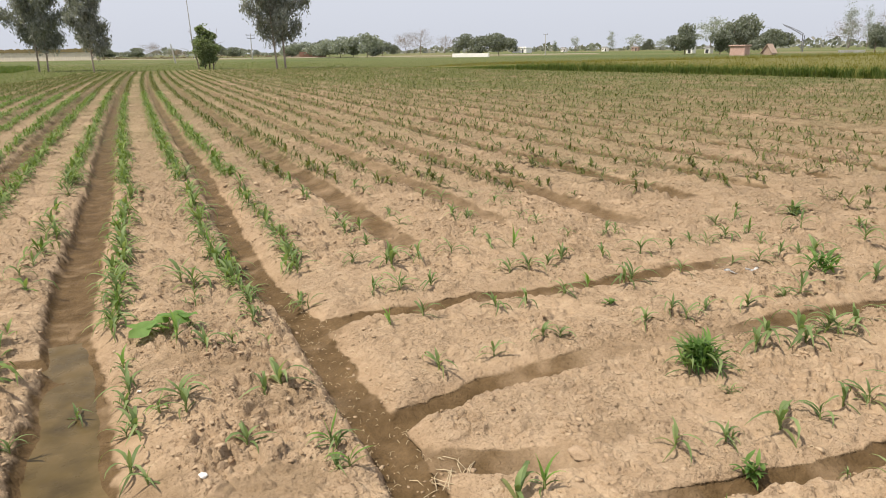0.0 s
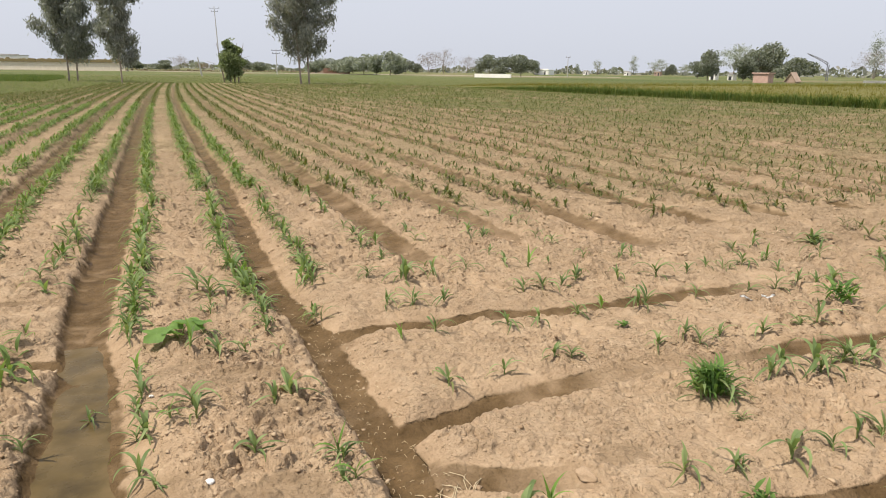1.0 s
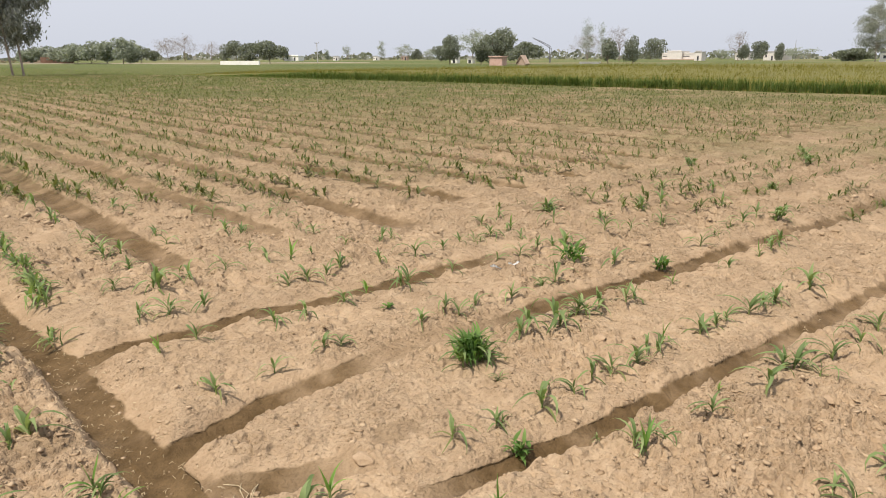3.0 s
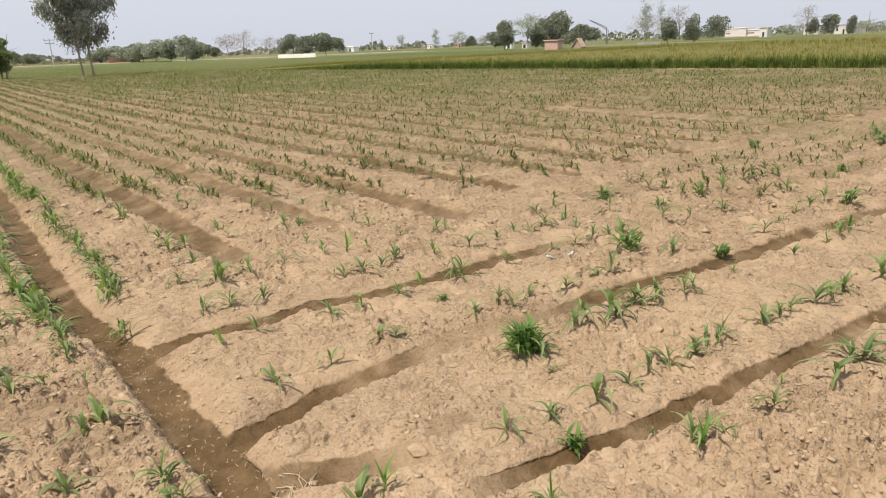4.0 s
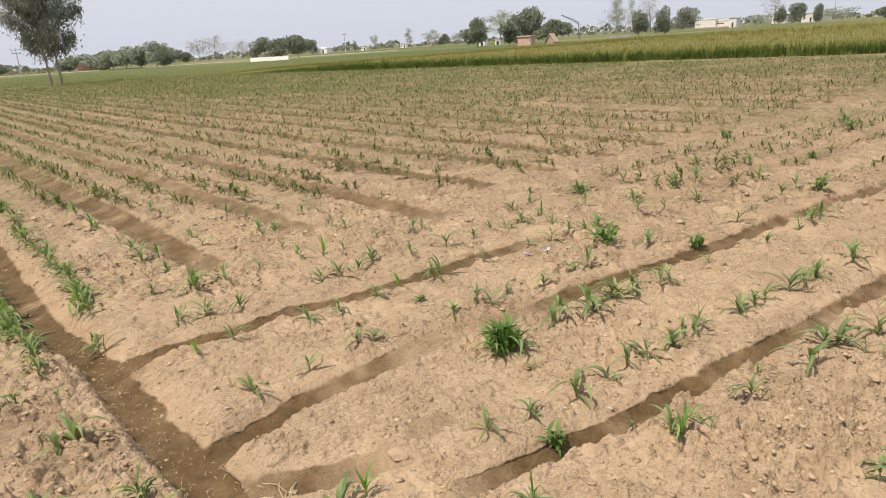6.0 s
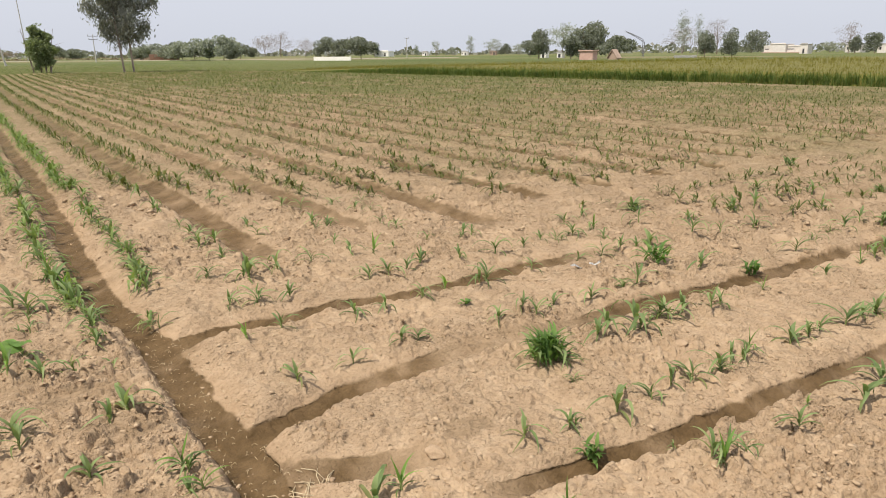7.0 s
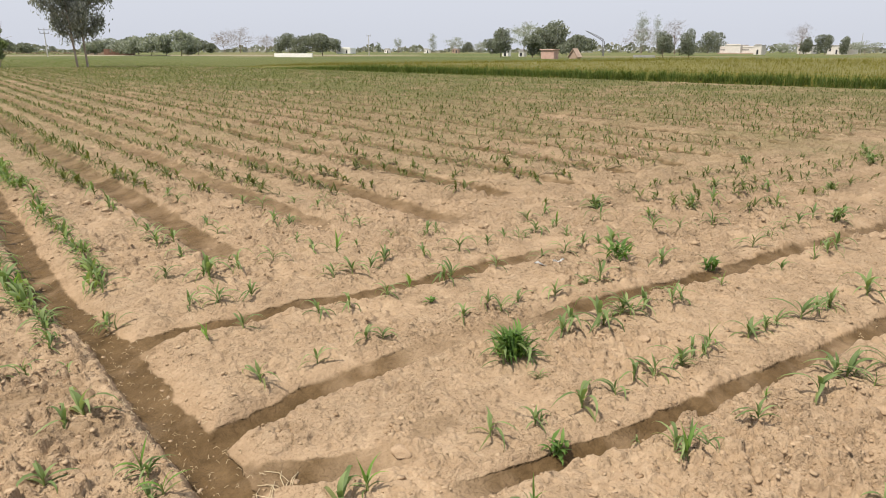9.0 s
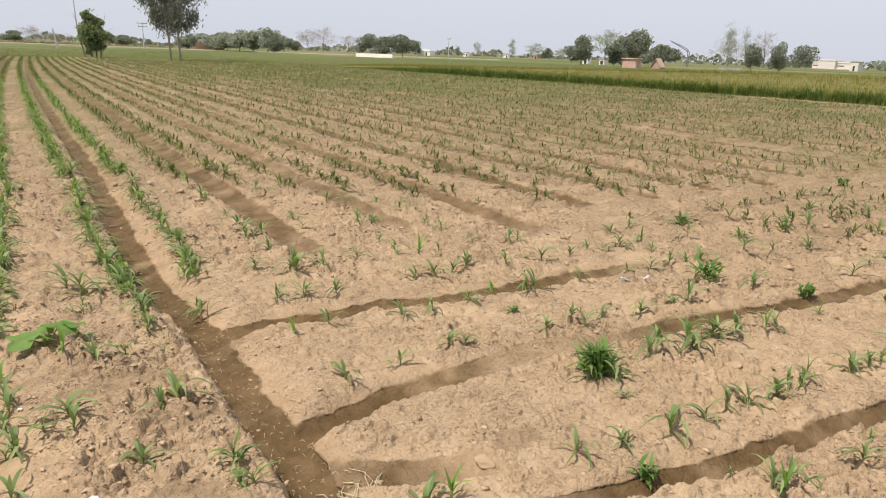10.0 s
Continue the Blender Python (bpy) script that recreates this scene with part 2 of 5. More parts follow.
STONE = plain_material("pale_stone", (0.72, 0.69, 0.64), (0.88, 0.86, 0.82), 30.0, 0.7)
PLASTIC = plain_material("white_plastic_film", (0.78, 0.76, 0.73), (0.9, 0.89, 0.87), 20.0, 0.45, 0.002)
STRAW = plain_material("straw", (0.42, 0.33, 0.20), (0.60, 0.50, 0.33), 25.0, 0.8, 0.002)


# ---------------------------------------------------------------- mesh helpers
def np_mesh(name, verts, faces, mat, smooth=False):
    """A mesh from arrays: verts (n, 3), faces (m, k)."""
    me = bpy.data.meshes.new(name)
    verts, faces = np.asarray(verts, np.float32), np.asarray(faces, np.int32)
    me.vertices.add(len(verts))
    me.vertices.foreach_set("co", verts.ravel())
    me.loops.add(faces.size)
    me.loops.foreach_set("vertex_index", faces.ravel())
    me.polygons.add(len(faces))
    me.polygons.foreach_set("loop_start", np.arange(0, faces.size, faces.shape[1], dtype=np.int32))
    if smooth:
        me.polygons.foreach_set("use_smooth", np.ones(len(faces), bool))
    me.update(calc_edges=True)
    me.materials.append(mat)
    return me


def bm_mesh(name, bm, mat, smooth=False):
    me = bpy.data.meshes.new(name)
    for f in bm.faces:
        f.smooth = smooth
    bm.to_mesh(me)
    bm.free()
    me.materials.append(mat)
    return me


def part(name, me, parent, label="", m=None):
    ob = new(name, me)
    ob.parent = parent
    if m is not None:
        ob.matrix_basis = m
    if label:
        ob["label"] = label
    return ob


def tubes(paths, sides=6):
    """Tapered tubes along paths of (x, y, z, radius): verts and quads."""
    vs, fs, base = [], [], 0
    for p in paths:
        p = np.asarray(p, float)
        d = np.gradient(p[:, :3], axis=0)
        d /= np.linalg.norm(d, axis=1)[:, None] + 1e-9
        ref = np.where(np.abs(d[:, 2:3]) > 0.9, [[1.0, 0, 0]], [[0, 0, 1.0]])
        u = np.cross(d, ref)
        u /= np.linalg.norm(u, axis=1)[:, None] + 1e-9
        w = np.cross(d, u)
        a = np.arange(sides) * 2 * np.pi / sides
        ring = p[:, None, :3] + p[:, None, 3:4] * (np.cos(a)[None, :, None] * u[:, None] + np.sin(a)[None, :, None] * w[:, None])
        n = len(p)
        vs.append(ring.reshape(-1, 3))
        i, j = np.meshgrid(np.arange(n - 1), np.arange(sides), indexing="ij")
        k = (j + 1) % sides
        fs.append(np.stack([base + i * sides + j, base + i * sides + k, base + (i + 1) * sides + k, base + (i + 1) * sides + j], -1).reshape(-1, 4))
        base += n * sides
    return np.concatenate(vs), np.concatenate(fs)


def add_box(bm, x0, y0, z0, x1, y1, z1, bevel=0.0):
    r = bmesh.ops.create_cube(bm, size=1.0)
    bmesh.ops.transform(bm, verts=r["verts"], matrix=Matrix.Translation(((x0 + x1) / 2, (y0 + y1) / 2, (z0 + z1) / 2)) @ Matrix.Diagonal((x1 - x0, y1 - y0, z1 - z0, 1)))
    if bevel:
        bmesh.ops.bevel(bm, geom=list({e for v in r["verts"] for e in v.link_edges}), offset=bevel, segments=1, affect="EDGES")


def box_part(name, dims, mat, parent, bevel=0.0, label=""):
    bm = bmesh.new()
    add_box(bm, *dims, bevel=bevel)
    return part(name, bm_mesh(name, bm, mat), parent, label)


# ---------------------------------------------------------------- noise over the plan
def lattice(i, j, seed):
    h = (i.astype(np.int64) * 374761393 + j.astype(np.int64) * 668265263 + seed * 1442695041) & 0xFFFFFFFF
    h = ((h ^ (h >> 13)) * 1274126177) & 0xFFFFFFFF
    h = ((h ^ (h >> 16)) * 2246822519) & 0xFFFFFFFF
    return ((h ^ (h >> 15)) & 0xFFFFFF) / float(0xFFFFFF)


def value_noise(x, y, seed=0):
    i, j = np.floor(x), np.floor(y)
    fx, fy = x - i, y - j
    fx, fy = fx * fx * (3 - 2 * fx), fy * fy * (3 - 2 * fy)
    a, b = lattice(i, j, seed), lattice(i + 1, j, seed)
    c, d = lattice(i, j + 1, seed), lattice(i + 1, j + 1, seed)
    return (a + (b - a) * fx) * (1 - fy) + (c + (d - c) * fx) * fy


def fbm(x, y, freq, octaves=3, seed=0):
    """About -1 to 1."""
    total, amp, norm = 0.0, 1.0, 0.0
    for o in range(octaves):
        total = total + amp * (value_noise(x * freq + 17.3 * o, y * freq - 9.1 * o, seed + o) * 2 - 1)
        norm += amp
        amp, freq = amp * 0.55, freq * 2.03
    return total / norm


def cell_bumps(x, y, size, seed, fill=0.6):
    """Rounded lumps, one at most to a cell."""
    u, v = x / size, y / size
    i0, j0 = np.floor(u), np.floor(v)
    top = np.zeros_like(x)
    for di in (-1, 0, 1):
        for dj in (-1, 0, 1):
            i, j = i0 + di, j0 + dj
            cx, cy = i + lattice(i, j, seed), j + lattice(i, j, seed + 1)
            r = 0.18 + 0.5 * lattice(i, j, seed + 2) ** 2
            on = lattice(i, j, seed + 3) < fill
            d2 = ((u - cx) ** 2 + (v - cy) ** 2) / r ** 2
            top = np.maximum(top, np.where(on, r * np.sqrt(np.clip(1 - d2, 0, 1)), 0))
    return top * size


def plates(x, y, size, seed):
    """Broken crust: angular pieces at random heights with gaps between them, 0 to 1."""
    u, v = x / size, y / size
    i0, j0 = np.floor(u), np.floor(v)
    d1, d2, tall = np.full_like(x, 9.0), np.full_like(x, 9.0), np.zeros_like(x)
    for di in (-1, 0, 1):
        for dj in (-1, 0, 1):
            i, j = i0 + di, j0 + dj
            d = np.hypot(u - i - lattice(i, j, seed), v - j - lattice(i, j, seed + 1))
            h = lattice(i, j, seed + 2)
            closer = d < d1
            d2 = np.where(closer, d1, np.minimum(d2, d))
            tall = np.where(closer, h, tall)
            d1 = np.where(closer, d, d1)
    return tall ** 2 * np.clip((d2 - d1) / 0.2, 0, 1)


def step(a, b, x):
    t = np.clip((x - a) / (b - a), 0, 1)
    return t * t * (3 - 2 * t)


# ---------------------------------------------------------------- the lie of the land
def drift(y):
    """The beds swing gently east as they run north."""
    return 0.00034 * y * y


# furrows that run north: x, where they begin, depth, half width, dampness
NORTH = [(-4.0, -6, 0.06, 0.14, 0.5), (-2.8, -6, 0.06, 0.14, 0.6), (-1.62, -6, 0.08, 0.14, 1.0), (-0.44, -6, 0.1, 0.165, 1.5),
         (0.80, -6, 0.095, 0.1, 1.35), (1.95, 5.1, 0.075, 0.12, 0.9), (3.03, 5.5, 0.06, 0.11, 0.75), (4.13, 4.95, 0.08, 0.13, 0.8)]
NORTH += [(5.35 + 1.17 * i, 5.4, 0.07, 0.13, 1.0) for i in range(22)] + [(-5.2 - 1.18 * i, -6, 0.05, 0.14, 0.3) for i in range(8)]
# cross furrows: x along them, y there, depth there, half width, dampness there
CROSS = [
    ((0.80, 1.2, 1.5, 2.05, 2.35, 3.0, 3.9, 4.3), (3.80, 3.86, 3.81, 3.80, 3.70, 3.71, 3.66, 3.66), (0.085, 0.08, 0.075, 0.07, 0.06, 0.06, 0.05, 0.0), 0.085, (1.0, 1.0, 1.15, 1.15, 0.9, 1.15, 1.0, 0)),
    ((0.80, 1.05, 1.45, 1.85, 2.1, 2.7, 3.0, 3.6, 4.5, 7.0, 14.0), (2.52, 2.62, 2.72, 2.74, 2.73, 2.70, 2.64, 2.61, 2.52, 2.33, 1.9),
     (0.095, 0.095, 0.085, 0.055, 0.03, 0.022, 0.04, 0.06, 0.065, 0.06, 0.045), 0.074, (1.1, 1.1, 1.1, 0.95, 0.3, 0.25, 0.7, 0.95, 0.95, 0.8, 0.5)),
    ((1.4, 1.75, 2.25, 2.75, 3.5, 4.5, 7.0, 14.0), (1.61, 1.565, 1.52, 1.44, 1.39, 1.32, 1.17, 0.8), (0.0, 0.06, 0.06, 0.055, 0.055, 0.055, 0.05, 0.04),
     0.048, (0.2, 1, 1, 1, 1, 0.85, 0.6, 0.45)),
    ((0.80, 1.0, 1.2, 1.36, 1.5), (2.22, 2.18, 2.07, 2.0, 1.95), (0.07, 0.05, 0.04, 0.03, 0.0), 0.065, (0.8, 0.8, 0.9, 0.8, 0)),
    ((0.80, 5.0, 14.0), (0.45, 0.25, -0.2), (0.08, 0.08, 0.06), 0.11, (0.6, 0.6, 0.4)),
    ((-9.0, -2.0, -0.8, -0.45), (4.1, 4.0, 3.95, 3.92), (0.05, 0.07, 0.08, 0.09), 0.09, (0.6, 0.9, 1, 1)),
    ((-3.0, -1.2, -0.75, -0.6), (5.2, 5.12, 5.05, 5.0), (0.03, 0.035, 0.03, 0.0), 0.05, (0.3, 0.4, 0.4, 0)),
    ((4.8, 6.2, 9.0, 13.0), (3.72, 3.62, 3.5, 3.3), (0.0, 0.03, 0.04, 0.03), 0.10, (0, 0.2, 0.25, 0.2)),
]


def field_end(x):
    """Where the maize gives way to turf in the north."""
    return np.interp(x, (-30, -9, -5, -3, 20, 27, 40), (30, 38, 52, 73, 74, 66, 60))


def wheat_edge(y):
    return np.interp(y, (-40, 10, 30, 62, 70), (35.5, 33.2, 31.3, 27.2, 27.0))


def land(x, y, fine=True):
    """Height, dampness and turf of the ground; the last two also carry clod shade."""
    x, y = np.asarray(x, float), np.asarray(y, float)
    r = np.hypot(x, y)
    xs = x - drift(y)
    wob = 0.03 * fbm(x, y, 2.1, 2, 5) + 0.026 * fbm(x, y, 8.0, 3, 8) + 0.005 * fbm(x, y, 24.0, 1, 9)
    rag = 0.32 * fbm(x, y, 9.0, 4, 12)
    inside = step(0.0, 2.5, field_end(x) - y) * step(0.0, 1.0, wheat_edge(y) - x) * step(-11, -8, y) * step(-22, -18, x)
    dip, damp = np.zeros_like(x), np.zeros_like(x)
    rise = np.zeros_like(x)
    wash = np.zeros_like(x)
    ends = 0.15 * fbm(x, y, 2.0, 1, 3)
    stain = 0.92 + 0.5 * fbm(x, y, 3.0, 2, 21) + 0.35 * fbm(x, y, 11.0, 2, 23)
    for fx, y0, depth, half, wet in NORTH:
        if fx == -0.44:
            half = np.interp(y, (2.4, 3.2, 4.2, 5.4, 8.5), (0.2, 0.18, 0.125, 0.15, 0.15))
            bend = np.interp(y, (2.5, 3.2, 4.4, 5.5, 8.5, 21), (0.06, 0.03, -0.03, -0.05, 0.02, 0.05))
        elif fx == 0.80:
            bend = np.interp(y, (4.0, 4.9, 5.6, 6.6, 8.0, 9.5, 12), (0.0, -0.10, -0.085, -0.07, -0.02, 0.02, 0.03))
        else:
            bend = 0.0
        side = xs - fx - bend + wob * 0.8
        d = np.abs(side)
        on = step(y0 - 0.12, y0 + 0.45, y + ends)
        far = d < 1.0
        g = np.where(far, np.exp(-(np.abs(side - (0.06 if fx > 1 else 0.02 if fx > 0 else 0.0)) / (half * (1.25 if fx > 1 else 1.05))) ** 4), 0) * on
        bank = np.where(far, np.where(side > 0, np.exp(-(d / (half * (1.9 if fx > 0 else 1.6))) ** 2.2), np.exp(-(d / (half * 1.02)) ** 7)), 0) * on
        g2 = np.where(far, np.exp(-(d / (half * 2.3)) ** 2), 0) * on
        dip = np.maximum(dip, depth * (0.82 * bank + 0.18 * g2))
        wash = np.maximum(wash, np.where(far & (side > 0), np.exp(-(d / (half * (2.0 if fx > 0 else 1.8))) ** 4), 0) * on)
        rise = np.maximum(rise, 0.012 * np.exp(-((d - half * 2.0) / 0.09) ** 2) * on)
        damp = np.maximum(damp, wet * step(0.3, 0.62, g + rag * (g > 0.03)) * (1 - 0.15 * step(5.5, 10, y) * (fx > 0)) * stain)
    for px, py, pd, half, pw in CROSS:
        yy = np.interp(x, px, py)
        dd = np.interp(x, px, pd, left=0, right=0)
        ww = np.interp(x, px, pw, left=0, right=0)
        side = y - yy + wob
        d = np.abs(side)
        near = d < 0.8
        g = np.where(near, np.exp(-(np.abs(side - 0.035) / (half * 1.2)) ** 4), 0)
        bank = np.where(near, np.where(side > 0, np.exp(-(d / (half * 2.3)) ** 2.2), np.exp(-(d / half) ** 5)), 0)
        dip = np.maximum(dip, dd * (0.88 * bank + 0.12 * np.where(near, np.exp(-(d / 0.24) ** 2), 0)))
        wash = np.maximum(wash, np.where(near & (side > 0), np.exp(-(d / (half * 2.4)) ** 4), 0) * np.minimum(0.8, dd * 16))
        rise = np.maximum(rise, 0.16 * dd * np.exp(-((d - half * 2.1) / 0.08) ** 2))
        damp = np.maximum(damp, ww * step(0.27, 0.6, g + rag * (g > 0.03)) * (stain + 0.04))
    # damp spots away from the furrows
    for sx, sy, rx, ry, w in ((1.66, 2.07, 0.16, 0.09, 0.36), (-1.05, 3.2, 0.4, 1.3, 0.35), (-0.1, 2.35, 0.2, 0.3, 0.3), (4.15, 5.15, 0.3, 0.4, 0.5), (0.05, 3.6, 0.2, 0.12, 0.3),
                              (2.75, 2.7, 0.5, 0.1, 0.35), (1.3, 3.85, 0.4, 0.13, 0.3), (0.45, 2.9, 0.2, 0.15, 0.3), (6.0, 4.6, 0.6, 0.3, 0.25), (0.93, 2.62, 0.1, 0.1, 0.7), (0.95, 3.78, 0.12, 0.14, 0.5), (0.87, 2.25, 0.12, 0.12, 0.6), (0.3, 2.3, 0.28, 0.13, 0.4), (0.3, 3.35, 0.3, 0.12, 0.35)):
        spot = ((x - sx) / rx) ** 2 + ((y - sy) / ry) ** 2
        damp = np.maximum(damp, w * step(1.1, 0.4, spot + 1.0 * fbm(x, y, 9.0, 4, 31)))
    # the open field dries more slowly; its clod shade is put in here too
    q = 0.8 * y + 0.6 * x
    moist_and_shade = (0.14 * step(5.2, 8.5, q) + 0.12 * step(8.5, 20, q) + 0.09 * step(4.0, 9.0, x)) * np.clip(0.9 + 0.6 * fbm(x, y, 0.8, 3, 33), 0, 1.4)
    damp = np.clip(damp + moist_and_shade * (1 - damp), 0, 1) * inside
    dry = np.clip(1 - 1.2 * damp, 0.12, 1)
    z = -dip * inside + rise * inside * (0.7 + 0.5 * fbm(x, y, 6.0, 2, 41))
    z = z + 0.018 * fbm(x, y, 0.9, 2, 51) + 0.012 * fbm(x, y, 4.0, 2, 52) * dry
    if fine:
        wx, wy = x + 0.02 * fbm(x, y, 18.0, 2, 63), y + 0.02 * fbm(x, y, 18.0, 2, 65)
        rough = step(0.38, 0.66, value_noise(x * 1.5, y * 1.5, 91) * 0.6 + 0.25 * value_noise(x * 5, y * 5, 92) + 0.15 * value_noise(x * 14, y * 14, 93))
        for cx, cy, cr in ((2.65, 0.95, 0.5), (0.2, 2.65, 0.35), (2.9, 2.05, 0.3), (4.4, 0.9, 0.6), (0.35, 5.6, 0.4)):
            rough = np.maximum(rough, 1.15 * np.exp(-((x - cx) ** 2 + (y - cy) ** 2) / cr ** 2))
        calm = np.clip(1.1 - dip / 0.045, 0.12, 1) * (1 - 0.8 * wash)
        lump = (plates(wx, wy, 0.15, 61) * 0.03 - 0.006) * (0.35 + 0.65 * rough)
        lump = lump + (plates(wx, wy, 0.075, 71) * 0.044 + plates(wx, wy, 0.04, 81) * 0.034 * step(6.0, 3.2, r) + cell_bumps(wx, wy, 0.06, 85, 0.4) * 0.16 - cell_bumps(wx + 0.3 * wy, wy, 0.05, 87, 0.3) * (0.15 + 0.25 * step(6.0, 3.2, r)) - 0.012) * (0.42 + 0.75 * rough)
        z = z + (lump * calm + 0.007 * fbm(x, y, 11.0, 3, 95) * np.clip(calm, 0.35, 1)) * dry * step(30, 9, r)
        z = z + (plates(wx, wy, 0.19, 161) * 0.055 - 0.014) * np.clip(1 - damp, 0.3, 1) * step(3, 8, r) * step(50, 22, r) * inside
    turf = 1 - step(-3.0, 3.5, field_end(x) - y + 4 * fbm(x, y, 0.25, 2, 97))
    turf = np.maximum(turf, step(-0.6, 0.5, x - wheat_edge(y) + 0.5 * fbm(x, y, 0.8, 2, 98)))
    turf = np.maximum(turf, 0.75 * step(-3.5, -9.0, xs) * step(16, 42, y + 5 * fbm(x, y, 0.3, 2, 99)))
    # weeds that thicken away from the headland, with clod shade put into the tint
    weeds_and_shade = (0.25 * step(6.5, 13, q) + 0.45 * step(13, 42, q)) * np.clip(0.75 + 1.1 * fbm(x, y, 0.6, 3, 111), 0, 1) * (0.55 + 0.45 * step(0.08, 0.25, np.abs((xs - 0.8) / 1.17 - np.round((xs - 0.8) / 1.17)) * 1.17))
    turf = np.maximum(turf, np.clip(weeds_and_shade * (1 + 0.7 * step(7, 15, x)), 0, 0.85))
    z = z * step(200, 60, r)
    return z, damp, np.clip(turf, 0, 1), np.clip(wash * inside * (0.75 + 0.6 * fbm(x, y, 4.0, 3, 121)), 0, 1)


def ground_z(x, y):
    return float(land(np.array([x]), np.array([y]))[0][0])


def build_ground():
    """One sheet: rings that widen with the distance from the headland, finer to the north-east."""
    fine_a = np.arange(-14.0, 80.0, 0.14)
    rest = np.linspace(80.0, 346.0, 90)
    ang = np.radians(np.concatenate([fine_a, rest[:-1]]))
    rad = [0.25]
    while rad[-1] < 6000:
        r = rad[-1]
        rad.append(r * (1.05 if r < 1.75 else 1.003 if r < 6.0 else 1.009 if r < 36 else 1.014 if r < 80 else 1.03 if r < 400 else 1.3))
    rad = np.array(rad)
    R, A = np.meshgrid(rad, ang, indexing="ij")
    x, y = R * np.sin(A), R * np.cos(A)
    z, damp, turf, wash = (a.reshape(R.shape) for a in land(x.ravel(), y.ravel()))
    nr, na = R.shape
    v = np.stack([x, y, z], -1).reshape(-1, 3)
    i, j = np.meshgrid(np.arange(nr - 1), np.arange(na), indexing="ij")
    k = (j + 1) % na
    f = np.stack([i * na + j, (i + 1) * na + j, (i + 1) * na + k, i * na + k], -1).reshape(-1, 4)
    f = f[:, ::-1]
    v = np.concatenate([v, [[0, 0, float(z[0].mean())]]])
    me = np_mesh("ground", v, f, SOIL, smooth=True)
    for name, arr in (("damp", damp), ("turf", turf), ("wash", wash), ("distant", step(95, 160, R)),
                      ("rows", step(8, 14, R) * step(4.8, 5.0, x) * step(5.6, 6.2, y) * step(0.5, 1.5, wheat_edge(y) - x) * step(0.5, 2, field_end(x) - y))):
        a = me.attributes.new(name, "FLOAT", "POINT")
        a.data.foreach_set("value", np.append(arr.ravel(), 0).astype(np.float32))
    ob = new("ground", me)
    tagged(ob, "dry tan ploughed soil with damp irrigation furrows and raised beds", "ground", kind="structure")
    # the small disc under the camera's feet
    bm = bmesh.new()
    ring = [bm.verts.new((0.26 * math.sin(a), 0.26 * math.cos(a), float(z[0].mean()) + 0.004)) for a in np.linspace(0, 2 * np.pi, 24, endpoint=False)]
    bm.faces.new(ring[::-1])
    part("trodden_soil", bm_mesh("trodden_soil", bm, SOIL), ob)
    return ob


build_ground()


def water_strip(name, xs, ys, half, z, label):
    """Standing water in a furrow's bed."""
    vs, fs = [], []
    pts = np.stack([xs, ys], -1)
    d = np.gradient(pts, axis=0)
    nrm = np.stack([-d[:, 1], d[:, 0]], -1)
    nrm /= np.linalg.norm(nrm, axis=1)[:, None]
    for s in (-1, -0.33, 0.33, 1):
        vs.append(np.column_stack([pts + nrm * half * s, np.full(len(pts), z)]))
    v = np.stack(vs, 1).reshape(-1, 3)
    for i in range(len(pts) - 1):
        for j in range(3):
            fs.append((i * 4 + j, (i + 1) * 4 + j, (i + 1) * 4 + j + 1, i * 4 + j + 1))
    ob = new(name, np_mesh(name, v, np.array(fs)[:, ::-1], WATER, True))
    return tagged(ob, label, "water", kind="structure")


wy = np.linspace(0.6, 4.3, 40)
water_strip("water", -0.44 + drift(wy), wy, 0.2, -0.079, "shallow muddy brown water standing in an irrigation furrow")


# ---------------------------------------------------------------- maize
def leaf_strip(length, width, azim, a0, a1, seg=6, across=2, base=(0, 0, 0), twist=0.0, fold=0.25):
    """An arching blade: rises at a0 degrees, ends at a1 degrees."""
    s = np.linspace(0, 1, seg + 1)
    ang = np.radians(a0 + (a1 - a0) * s ** 1.25)
    ds = length / seg
    rr = np.concatenate([[0], np.cumsum(np.cos((ang[1:] + ang[:-1]) / 2) * ds)])
    zz = np.concatenate([[0], np.cumsum(np.sin((ang[1:] + ang[:-1]) / 2) * ds)])
    wd = width * np.clip(np.sin(np.pi * np.clip(0.12 + 0.88 * s ** 0.75, 0, 1)), 0.03, 1) / 2
    az = azim + twist * s
    out = np.stack([np.cos(az), np.sin(az), 0 * az], -1)
    side = np.stack([-np.sin(az), np.cos(az), 0 * az], -1)
    mid = np.asarray(base) + out * rr[:, None] + np.array([0, 0, 1.0]) * zz[:, None]
    up = np.stack([-np.sin(ang) * np.cos(az), -np.sin(ang) * np.sin(az), np.cos(ang)], -1)
    cols = [mid - side * wd[:, None] + up * (fold * wd)[:, None], mid, mid + side * wd[:, None] + up * (fold * wd)[:, None]] if across == 2 else [mid - side * wd[:, None], mid + side * wd[:, None]]
    v = np.stack(cols, 1).reshape(-1, 3)
    n = len(cols)
    f = [(i * n + j, (i + 1) * n + j, (i + 1) * n + j + 1, i * n + j + 1) for i in range(seg) for j in range(n - 1)]
    return v, np.array(f)


